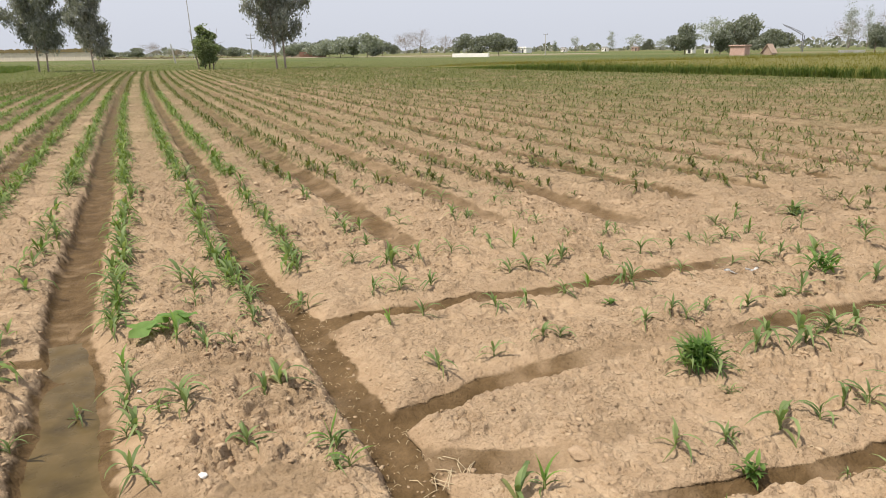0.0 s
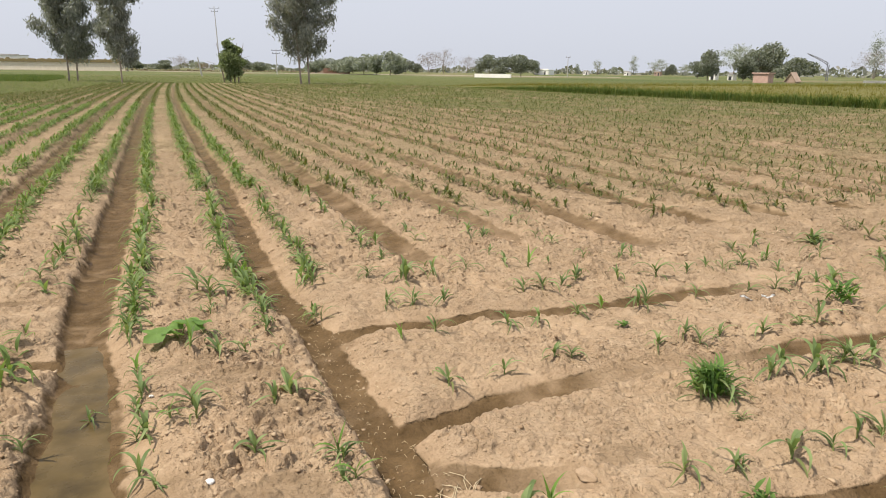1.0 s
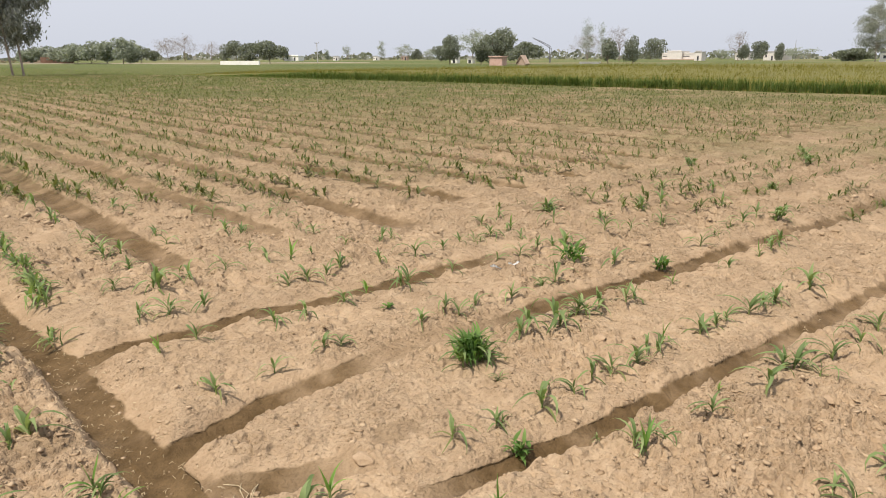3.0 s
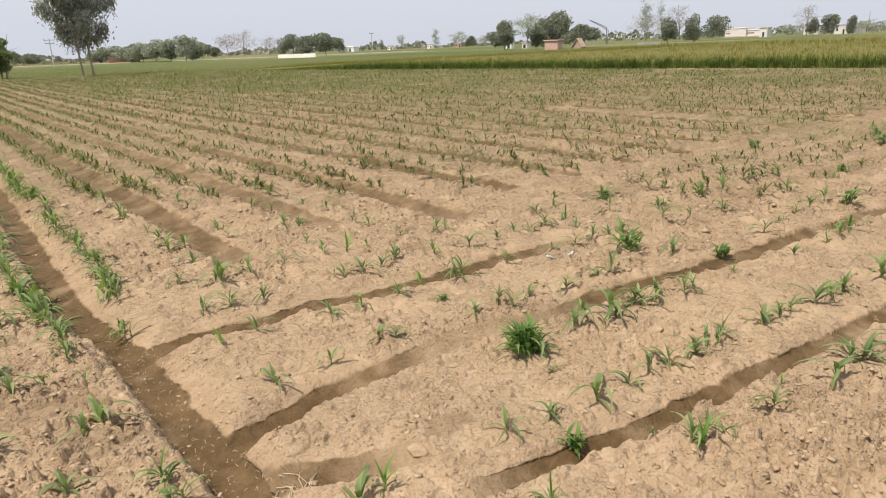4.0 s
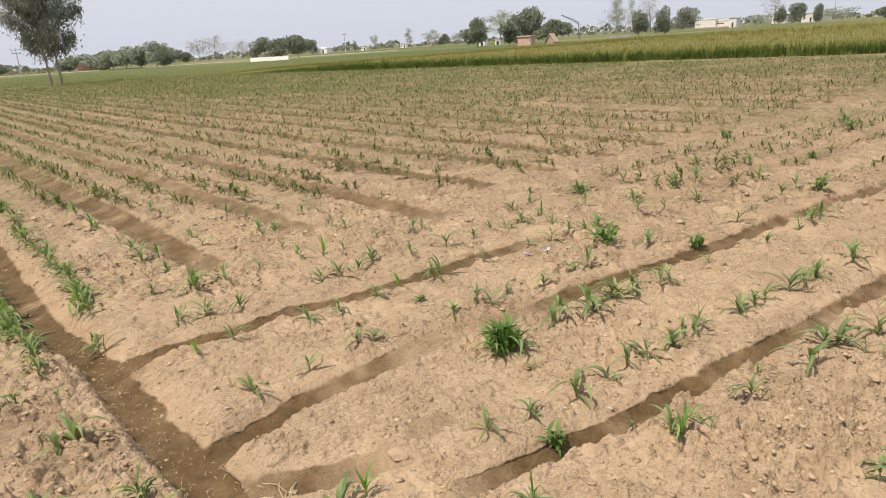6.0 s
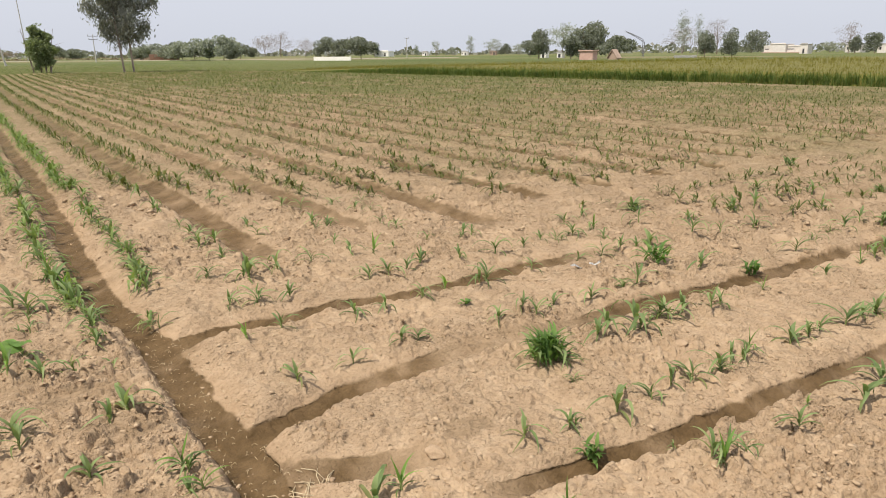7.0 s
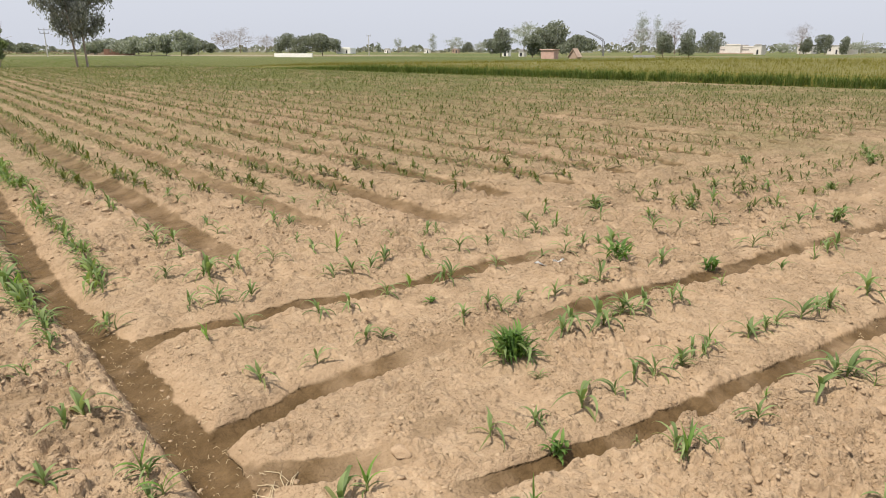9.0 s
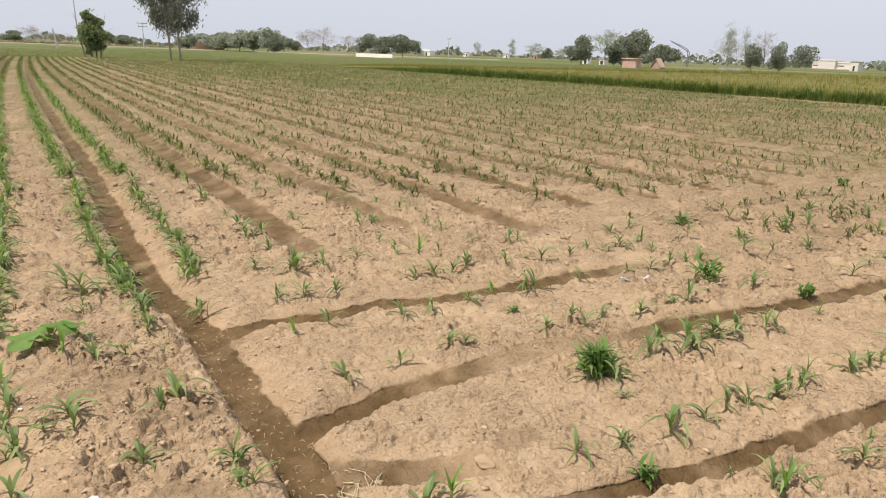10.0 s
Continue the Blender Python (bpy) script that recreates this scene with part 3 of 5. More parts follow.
def maize_leaves(rng, h, droopy=0.5, upright=False):
    """Blade settings for a seedling of height h: spreading, hanging lower blades round an upright whorl."""
    n = rng.randint(6, 8)
    az = rng.uniform(0, 6.28)
    out = []
    for i in range(n):
        f = i / (n - 1)
        turn = az + math.pi * i + rng.uniform(-0.7, 0.7)
        if f > 0.8:
            rise, fall, ln, wd = rng.uniform(70, 88), rng.uniform(0, 60), rng.uniform(0.5, 0.72), rng.uniform(0.12, 0.16)
        elif f > 0.3:
            rise, fall, ln, wd = rng.uniform(50, 72), rng.uniform(-95, -45) - 30 * (droopy - 0.5), rng.uniform(1.0, 1.45), rng.uniform(0.1, 0.145)
        else:
            rise, fall, ln, wd = rng.uniform(28, 55), rng.uniform(-88, -60), rng.uniform(0.7, 1.1), rng.uniform(0.08, 0.11)
        if upright:
            ln, fall, wd = (ln + 0.5, fall + 20, wd * 1.15) if f > 0.8 else (ln * 0.78, fall + 40, wd)
        out.append(dict(length=h * ln, width=h * wd, azim=turn, a0=rise, a1=fall, base=(0, 0, h * (0.04 + 0.24 * f)), twist=rng.uniform(-0.7, 0.7)))
    top = max(leaf_strip(**kw)[0][:, 2].max() for kw in out)
    for kw in out:
        for key in ("length", "width"):
            kw[key] *= h / top
        kw["base"] = (0, 0, kw["base"][2] * h / top)
    return out


def maize_seedling(seed, m, h=0.17, bright=False):
    rng = random.Random(seed)
    root = new("maize_seedling")
    root.empty_display_size = 0.05
    root.matrix_basis = m
    v, f = tubes([[(0, 0, -0.03, h * 0.04), (0.002, 0, h * 0.14, h * 0.036), (0.004, 0.002, h * 0.4, h * 0.02)]], 6)
    part("stalk", np_mesh("stalk", v, f, STALK, True), root)
    blades = maize_leaves(rng, h, rng.uniform(0.3, 0.9), bright)
    for i, kw in enumerate(blades):
        kw["width"] *= 0.88
        v, f = leaf_strip(**kw)
        mat = MAIZE_OLD if i < 2 else MAIZE_PALE if bright and i >= len(blades) - 3 else MAIZE
        part("leaf", np_mesh("leaf", v, f, mat, True), root)
    return tagged(root, "young green maize seedling with arching blades in dry soil", "maize seedling", group="maize seedlings in rows")


SEEDLINGS = {}


def plant_maize(x, y, h, rng, bright=False):
    kind = (rng.randrange(12), bright)
    m = Matrix.Translation((x, y, ground_z(x, y) - 0.004)) @ Euler((rng.uniform(-0.12, 0.12), rng.uniform(-0.12, 0.12), rng.uniform(0, 6.28))).to_matrix().to_4x4()
    if kind not in SEEDLINGS:
        SEEDLINGS[kind] = (maize_seedling(100 + kind[0] + 50 * bright, m, h * 0.78, bright), h)
        return SEEDLINGS[kind][0]
    first, h0 = SEEDLINGS[kind]
    return copy_thing(first, m @ Matrix.Scale(h / h0, 4))


# x, y, height: seedlings one by one, a list to a row
ROW_BED_EAST = [(0.61, 2.28, .18), (0.58, 2.44, .21), (0.43, 3.07, .15), (0.51, 3.09, .20), (0.54, 3.59, .10), (0.53, 3.96, .13), (0.56, 4.22, .12), (0.56, 4.35, .13),
    (0.56, 4.53, .12), (0.55, 4.67, .14), (0.54, 4.8, .15), (0.53, 4.95, .16), (0.53, 5.1, .19), (0.49, 5.28, .17), (0.48, 5.45, .15), (0.49, 5.7, .16), (0.48, 5.98, .16),
    (0.48, 6.28, .17), (0.51, 6.69, .18), (0.53, 7.04, .19), (0.53, 7.45, .19), (0.55, 7.87, .19), (0.56, 8.36, .20), (0.6, 9.28, .20)]
ROW_EAST_BANK = [(0.92, 4.19, .14), (0.99, 4.82, .16), (1.01, 5.04, .16), (1.04, 5.27, .15), (1.05, 5.45, .14), (1.06, 5.72, .13), (1.06, 5.94, .13), (1.08, 6.14, .13), (1.1, 6.61, .13),
    (1.09, 6.8, .13), (1.08, 7.1, .14), (1.07, 7.35, .16), (1.1, 7.8, .17), (1.15, 8.49, .18), (1.19, 9.32, .16)]
ROW_BEDS_NORTH = [(1.76, 5.72, .14), (2.81, 5.74, .14), (1.64, 5.78, .13), (2.74, 5.9, .13), (2.2, 5.92, .13), (1.66, 5.94, .14), (3.41, 5.95, .11), (1.68, 6.17, .15), (3.39, 6.25, .11),
    (2.25, 6.31, .13), (2.89, 6.48, .13), (3.61, 6.5, .11), (1.69, 6.57, .11), (3.31, 6.61, .11), (2.85, 6.9, .13), (2.3, 7.29, .14), (1.7, 7.43, .12), (1.69, 7.55, .15),
    (2.37, 7.83, .13), (1.69, 8.13, .16)]
ROW_HEADLAND_NORTH = [(1.41, 4.79, .10), (1.67, 4.68, .21), (1.69, 5.33, .13), (1.91, 4.72, .15), (2.18, 4.72, .12), (2.57, 4.81, .13), (2.59, 5.14, .09), (2.71, 4.68, .20), (2.92, 4.71, .07),
    (3.29, 5.56, .11), (3.29, 5.26, .11), (3.32, 4.8, .11), (3.57, 4.61, .11), (3.68, 4.63, .11), (4.74, 4.55, .13), (5.03, 4.61, .12), (5.63, 4.48, .18)]
ROW_HEADLAND_MID = [(1.36, 4.19, .12), (1.52, 4.12, .15), (1.75, 4.13, .12), (2.36, 4.12, .12), (2.51, 4.1, .13), (2.7, 4.16, .13), (2.85, 4.21, .16), (3.17, 4.12, .12), (3.5, 4.09, .17),
    (3.82, 4.1, .11), (4.04, 4.13, .10), (4.24, 4.16, .11), (4.45, 4.16, .13), (4.57, 3.9, .10), (4.69, 4.13, .16), (5.22, 4.05, .16), (5.72, 3.87, .12), (6.52, 3.9, .16),
    (7.67, 4.33, .16)]
ROW_BED_MIDDLE = [(0.28, 2.64, .15), (0.08, 3.01, .16), (0.07, 3.13, .16), (0.24, 3.69, .14), (0.38, 3.73, .12), (0.1, 3.77, .22), (0.18, 3.98, .10), (0.25, 4.39, .10), (0.26, 4.54, .10),
    (0.28, 4.84, .19), (0.21, 4.97, .18)]
ROW_CROSS_ROW_ONE = [(1.25, 3.57, .15), (1.47, 3.6, .14), (1.93, 3.55, .12), (2.15, 3.54, .11), (2.44, 3.56, .13), (2.65, 3.59, .14), (2.94, 3.58, .13), (3.03, 3.61, .18), (3.38, 3.52, .10),
    (3.82, 3.49, .11), (4.12, 3.52, .13), (4.35, 3.53, .12), (4.58, 3.55, .11), (4.73, 3.53, .16), (5.2, 3.46, .15), (5.45, 3.35, .13), (6.02, 3.38, .16), (6.78, 3.83, .18),
    (7.2, 3.35, .18), (7.95, 3.83, .16)]
ROW_CROSS_ROW_TWO = [(1.28, 2.95, .15), (1.59, 2.94, .13), (1.94, 3.02, .12), (2.03, 2.99, .10), (2.59, 2.95, .12), (2.79, 2.96, .12), (2.85, 2.9, .14), (3.04, 2.94, .10), (3.33, 2.89, .14),
    (3.66, 2.9, .10), (3.77, 2.88, .18), (4.54, 2.9, .13), (5.54, 2.71, .16), (5.82, 2.7, .11), (6.27, 2.8, .12), (6.45, 2.77, .15), (6.75, 2.78, .14), (7, 2.69, .18)]
ROW_CROSS_ROW_THREE = [(2.36, 2.09, .07), (2.87, 2.41, .14), (2.97, 2.43, .15), (3.15, 2.38, .20), (3.34, 2.37, .13), (3.41, 2.4, .18), (3.43, 2.35, .15), (3.55, 2.34, .15), (3.75, 2.28, .17),
    (3.9, 2.31, .15), (4.38, 2.31, .12), (5.04, 2.22, .11), (5.48, 2.19, .14), (5.71, 2.19, .13), (6, 2.25, .15)]
ROW_CROSS_ROW_FOUR = [(1.09, 1.84, .17), (1.2, 1.84, .20), (1.82, 1.86, .15), (2.05, 1.82, .12), (2.32, 1.79, .18), (2.53, 1.76, .14), (2.71, 1.79, .14), (2.86, 1.78, .15), (3.04, 1.75, .15),
    (3.23, 1.81, .12), (3.26, 1.75, .13), (3.36, 1.79, .20), (3.68, 1.73, .17), (3.83, 1.71, .12), (3.95, 1.71, .12), (4.19, 1.68, .16), (4.4, 1.68, .10), (4.54, 1.66, .15),
    (4.94, 1.6, .18)]
ROW_CROSS_ROW_FIVE = [(1.6, 1.39, .17), (2.23, 1.42, .05), (2.3, 1.29, .13), (2.31, 1.25, .22), (2.47, 1.25, .12), (2.62, 0.57, .15), (2.65, 0.65, .10), (2.76, 1.19, .13), (2.97, 0.55, .16),
    (3.04, 1.3, .08), (3.26, 1.16, .16), (3.53, 1.2, .14), (3.57, 1.16, .17), (3.58, 1.04, .13), (3.84, 1.07, .16), (4.19, 1.04, .17), (4.49, 1.04, .16), (4.68, 0.98, .16)]
ROW_BED_WEST = [(-0.1, 2.57, .13), (-0.16, 2.69, .17), (-0.14, 2.99, .16), (-0.03, 3.04, .19), (-0.17, 3.23, .15), (-0.15, 3.36, .15), (-0.16, 3.51, .13), (-0.18, 3.72, .14), (-0.23, 4.18, .13),
    (-0.22, 4.3, .14), (-0.2, 4.5, .17), (-0.19, 4.67, .15), (-0.2, 4.89, .16), (-0.21, 5.16, .17), (-0.23, 5.46, .17), (-0.14, 5.63, .16), (-0.14, 5.91, .18), (-0.15, 6.29, .18),
    (-0.15, 6.6, .18), (-0.14, 6.94, .19), (-0.13, 7.31, .20), (-0.1, 7.72, .20), (-0.06, 8.34, .20), (-0.04, 8.68, .19)]
ROW_FURROW_WEST = [(-0.61, 3.03, .11), (-0.38, 3.32, .11), (-0.82, 5.53, .13), (-0.79, 5.97, .14), (-0.68, 6.76, .16), (-0.76, 7.5, .16), (-0.69, 8.83, .20), (-0.69, 9.4, .20), (-0.75, 9.44, .20)]
BRIGHT = {(-0.2, 4.5), (-0.18, 3.72), (-0.14, 6.94), (-0.03, 3.04), (0.1, 3.77), (0.49, 5.7), (0.53, 5.1), (0.58, 2.44), (0.6, 2.19), (0.61, 2.28), (1.2, 1.84), (1.25, 3.57), (1.6, 1.39), (2.31, 1.25), (2.65, 3.59), (2.71, 4.68), (3.04, 1.3), (3.36, 1.79), (4.38, 2.31), (4.69, 4.13), (5.48, 2.19)}

rng = random.Random(4)
BETWEEN = []          # more seedlings that close the dense rows
for row in (ROW_BED_EAST, ROW_EAST_BANK, ROW_BEDS_NORTH, ROW_HEADLAND_NORTH, ROW_HEADLAND_MID, ROW_BED_MIDDLE, ROW_CROSS_ROW_ONE, ROW_CROSS_ROW_TWO, ROW_CROSS_ROW_THREE, ROW_CROSS_ROW_FOUR, ROW_CROSS_ROW_FIVE, ROW_BED_WEST, ROW_FURROW_WEST):
    for x, y, h in row:
        h *= float(np.interp(math.hypot(x, y), (3.2, 5.0), (1.0, 1.3)))
        plant_maize(x, y, h, rng, (x, y) in BRIGHT)
        if row in (ROW_BED_WEST, ROW_BED_EAST, ROW_EAST_BANK) and y > 3.9:
            BETWEEN.extend((x + rng.uniform(-0.04, 0.04), y + gap_y + rng.uniform(-0.03, 0.03), h * rng.uniform(0.5, 0.75)) for gap_y in (0.08, 0.16))
        elif rng.random() < 0.24:
            plant_maize(x + rng.uniform(-0.05, 0.05), y + rng.uniform(-0.04, 0.04), h * rng.uniform(0.45, 0.75), rng)


def listed_to(x):
    """How far north the seedlings are listed one by one."""
    return np.interp(x, (-0.7, 0.1, 1.0, 1.6, 2.6, 3.5, 4.4, 5.2, 6.0, 6.7, 7.3, 7.8), (9.6, 9.2, 9.3, 8.9, 7.8, 6.8, 5.85, 4.95, 4.1, 3.35, 2.75, 1.0))


def field_rows():
    """Sowing places of the rest of the field: x, y, height."""
    g = np.random.default_rng(11)
    out = []
    for fx, y0, *_ in NORTH:
        for side in (-0.29, 0.28):
            y = max(y0, -2) + 0.3
            while y < 80:
                y += g.uniform(0.09, 0.2) * (0.8 if fx > 4 else 0.5 if fx < 1.5 else 0.8)
                patch = value_noise(np.array([fx * 0.9 + side]), np.array([y * 0.35]), 7)[0]
                if g.random() < 0.12 + (0.06 if fx > 4 else 0.0) + (0.35 if patch < 0.28 else 0):
                    continue
                x = fx + side + drift(y) + g.normal(0, 0.03 if fx < 5 else 0.06)
                if y < field_end(x) - 0.5 and x < wheat_edge(y) - 0.8 and not (-0.75 < x < 7.8 and y < listed_to(x)):
                    out.append((x, y, g.uniform(0.1, 0.16) * (1.2 if fx < 2.5 else 1.0)))
    # cross rows on the headland, east of the listed plants
    for yb, slope in ((4.85, -0.03), (4.35, -0.04), (3.95, -0.02), (3.45, -0.03), (2.85, -0.05), (2.35, -0.05), (1.72, -0.05), (1.15, -0.045), (0.62, -0.04), (0.0, -0.04), (-0.6, -0.04)):
        x = 2.5
        while x < 32:
            x += g.uniform(0.07, 0.22)
            y = yb + slope * (x - 3) * 0.55 + g.normal(0, 0.04)
            if g.random() < 0.75 and y > listed_to(x) and (y > 1.0 or x > 5.0):
                out.append((x, y, g.uniform(0.09, 0.145)))
    return np.array(out)


rows_xy = field_rows()
gap = (np.abs(rows_xy[:, 0] - 12.3 - 0.12 * (rows_xy[:, 1] - 8)) < 0.5) & (rows_xy[:, 1] > 5.5) & (rows_xy[:, 1] < 12)
rows_xy = np.concatenate([rows_xy[~gap], np.array(BETWEEN)])
dist = np.hypot(rows_xy[:, 0], rows_xy[:, 1])


def scatter(name, places, templates, mat, label, category, seed, lean=0.1):
    """Many alike plants in one mesh. places: x, y, z, scale. templates: (verts, faces) of quads."""
    g = np.random.default_rng(seed)
    pick = g.integers(0, len(templates), len(places))
    vs, fs, base = [], [], 0
    for t, (tv, tf) in enumerate(templates):
        p = places[pick == t]
        if not len(p):
            continue
        a = g.uniform(0, 2 * np.pi, len(p))
        c, s = np.cos(a), np.sin(a)
        x = tv[None, :, 0] * c[:, None] - tv[None, :, 1] * s[:, None]
        y = tv[None, :, 0] * s[:, None] + tv[None, :, 1] * c[:, None]
        z = np.repeat(tv[None, :, 2], len(p), 0)
        lx, ly = g.normal(0, lean, (2, len(p), 1))
        v = np.stack([x + lx * z, y + ly * z, z], -1) * p[:, None, 3:4] + p[:, None, :3]
        vs.append(v.reshape(-1, 3))
        fs.append((tf[None] + (base + np.arange(len(p)) * len(tv))[:, None, None]).reshape(-1, tf.shape[1]))
        base += len(p) * len(tv)
    ob = new(name, np_mesh(name, np.concatenate(vs), np.concatenate(fs), mat))
    return tagged(ob, label, category, kind="stuff")


def maize_template(seed, seg, across, leaves=9):
    r = random.Random(seed)
    vs, fs, base = [], [], 0
    for kw in r.sample(maize_leaves(r, 1.0, r.uniform(0.6, 1.2)), leaves):
        if across == 1:
            kw["width"] *= 1.1
        v, f = leaf_strip(seg=seg, across=across, **kw)
        vs.append(v), fs.append(f + base)
        base += len(v)
    return np.concatenate(vs), np.concatenate(fs)


zz = land(rows_xy[:, 0], rows_xy[:, 1])[0]
places = np.column_stack([rows_xy[:, 0], rows_xy[:, 1], zz - 0.004, rows_xy[:, 2]])
pr, dr = places, dist
lush = (pr[:, 0] - drift(pr[:, 1]) < 1.45) & (dr < 32)
scatter("maize_seedlings", pr[lush], [maize_template(s, 4, 1, 6) for s in range(12)], MAIZE_ROW, "dense rows of bright green maize seedlings beside the wet furrows", "maize seedlings", 3)
scatter("maize_seedlings", pr[(dr < 10) & ~lush], [maize_template(s, 4, 1, 6) for s in range(12)], MAIZE_FIELD, "sparse rows of small green maize seedlings on tan soil", "maize seedlings", 1)
scatter("maize_seedlings", pr[(dr >= 10) & ~lush], [maize_template(s, 2, 1, 4) for s in range(8)], MAIZE_FIELD, "distant rows of small green maize seedlings", "maize seedlings", 2)


# ---------------------------------------------------------------- wheat beyond the field
def build_wheat():
    g = np.random.default_rng(21)
    # the crop's body: a rough sheet of ears with a steep face to the field
    ys = np.concatenate([np.arange(-60, 70, 0.5)])
    depth = np.concatenate([[0.25, 0.5, 0.9], np.geomspace(1.3, 170, 46)])
    Y, D = np.meshgrid(ys, depth, indexing="ij")
    X = wheat_edge(Y) + D + 0.25 * fbm(Y, D, 0.7, 2, 3)
    Z = (0.52 * step(68, 46, Y) - 0.02) * step(0.2, 0.9, D) + 0.05 * fbm(X, Y, 0.5, 3, 4) * step(0.3, 1, D)
    n, m = X.shape
    v = np.stack([X, Y, Z], -1).reshape(-1, 3)
    i, j = np.meshgrid(np.arange(n - 1), np.arange(m - 1), indexing="ij")
    f = np.stack([i * m + j, i * m + j + 1, (i + 1) * m + j + 1, (i + 1) * m + j], -1).reshape(-1, 4)
    body = new("wheat_field", np_mesh("wheat_field", v, f[:, ::-1], plain_material("wheat_mass", (0.1, 0.096, 0.016), (0.148, 0.13, 0.023), 0.35, 0.95, 0.03), True))
    tagged(body, "tall green wheat field with yellowing ears behind the maize", "wheat field", kind="stuff")
    # blades of the face
    k = 10000
    y = g.uniform(-40, 66, k)
    d = g.exponential(0.45, k) + 0.05
    x = wheat_edge(y) + d + 0.25 * fbm(y, d, 0.7, 2, 3)
    pl = np.column_stack([x, y, np.zeros(k), g.uniform(0.5, 0.74, k) * step(-0.1, 0.7, d + 0.35) * step(66, 44, y)])
    temp = []
    for s in range(6):
        r = random.Random(s)
        vs, fs, base = [], [], 0
        for b in range(4):
            vv, ff = leaf_strip(r.uniform(0.7, 1.05), 0.05, r.uniform(0, 6.28), r.uniform(76, 90), r.uniform(25, 85), seg=2, across=1, base=(r.uniform(-.05, .05), r.uniform(-.05, .05), 0))
            vs.append(vv), fs.append(ff + base)
            base += len(vv)
        temp.append((np.concatenate(vs), np.concatenate(fs)))
    scatter("wheat_blades", pl, temp, WHEAT, "upright green wheat blades along the field edge", "wheat", 5, 0.05)
    # ears over the top
    k = 24000
    y = g.uniform(-45, 68, k)
    d = 0.5 + 55 * g.random(k) ** 2.2
    x = wheat_edge(y) + d
    pl = np.column_stack([x, y, 0.48 * step(70, 50, y) - 0.04, g.uniform(0.7, 1.3, k) * (1 + d / 40) * step(73, 58, y)])
    ear = []
    for s in range(4):
        r = random.Random(40 + s)
        vs, fs, base = [], [], 0
        for b in range(3):
            vv, ff = leaf_strip(r.uniform(0.16, 0.3), 0.03, r.uniform(0, 6.28), r.uniform(70, 90), r.uniform(30, 80), seg=1, across=1, base=(r.uniform(-.12, .12), r.uniform(-.12, .12), 0))
            vs.append(vv), fs.append(ff + base)
            base += len(vv)
        ear.append((np.concatenate(vs), np.concatenate(fs)))
    scatter("wheat_ears", pl, ear, WHEAT_EAR, "pale yellow-green wheat ears", "wheat", 6, 0.1)
    # weeds and turf past the maize
    k = 21000
    y = 30 + 110 * g.random(k) ** 1.1
    x = g.uniform(-45, 60, k)
    keep = (land(x, y, False)[2] > 0.35 + 0.4 * g.random(k)) & (x < wheat_edge(y) + 1)
    ey = g.uniform(-30, 66, 900)
    x, y = np.concatenate([x[keep], wheat_edge(ey) - 0.1 - 0.7 * g.random(900) ** 2]), np.concatenate([y[keep], ey])
    blade = []
    for s in range(4):
        r = random.Random(60 + s)
        vs, fs, base = [], [], 0
        for b in range(5):
            vv, ff = leaf_strip(r.uniform(0.6, 1.0), 0.12, r.uniform(0, 6.28), r.uniform(55, 85), r.uniform(0, 60), seg=1, across=1, base=(r.uniform(-.4, .4), r.uniform(-.4, .4), 0))
            vs.append(vv), fs.append(ff + base)
            base += len(vv)
        blade.append((np.concatenate(vs), np.concatenate(fs)))
    scatter("turf", np.column_stack([x, y, np.zeros(len(x)), g.uniform(0.12, 0.32, len(x))]), blade, GRASS, "rough green turf and weeds at the field's end", "grass", 7)


build_wheat()


def fodder_patch():
    """A taller green crop west of the maize, beyond the turf."""
    g = np.random.default_rng(33)
    k = 7000
    x, y = -9.5 - 30 * g.random(k) ** 1.3, g.uniform(80, 104, k)
    temp = []
    for s in range(4):
        r = random.Random(80 + s)
        vs, fs, base = [], [], 0
        for b in range(4):
            vv, ff = leaf_strip(r.uniform(0.7, 1.05), 0.16, r.uniform(0, 6.28), r.uniform(65, 88), r.uniform(10, 70), seg=1, across=1, base=(r.uniform(-.3, .3), r.uniform(-.3, .3), 0))
            vs.append(vv), fs.append(ff + base)
            base += len(vv)
        temp.append((np.concatenate(vs), np.concatenate(fs)))
    scatter("fodder_crop", np.column_stack([x, y, np.zeros(k), g.uniform(0.4, 0.75, k)]), temp, WHEAT, "patch of taller dark green fodder crop", "crop", 9)


fodder_patch()


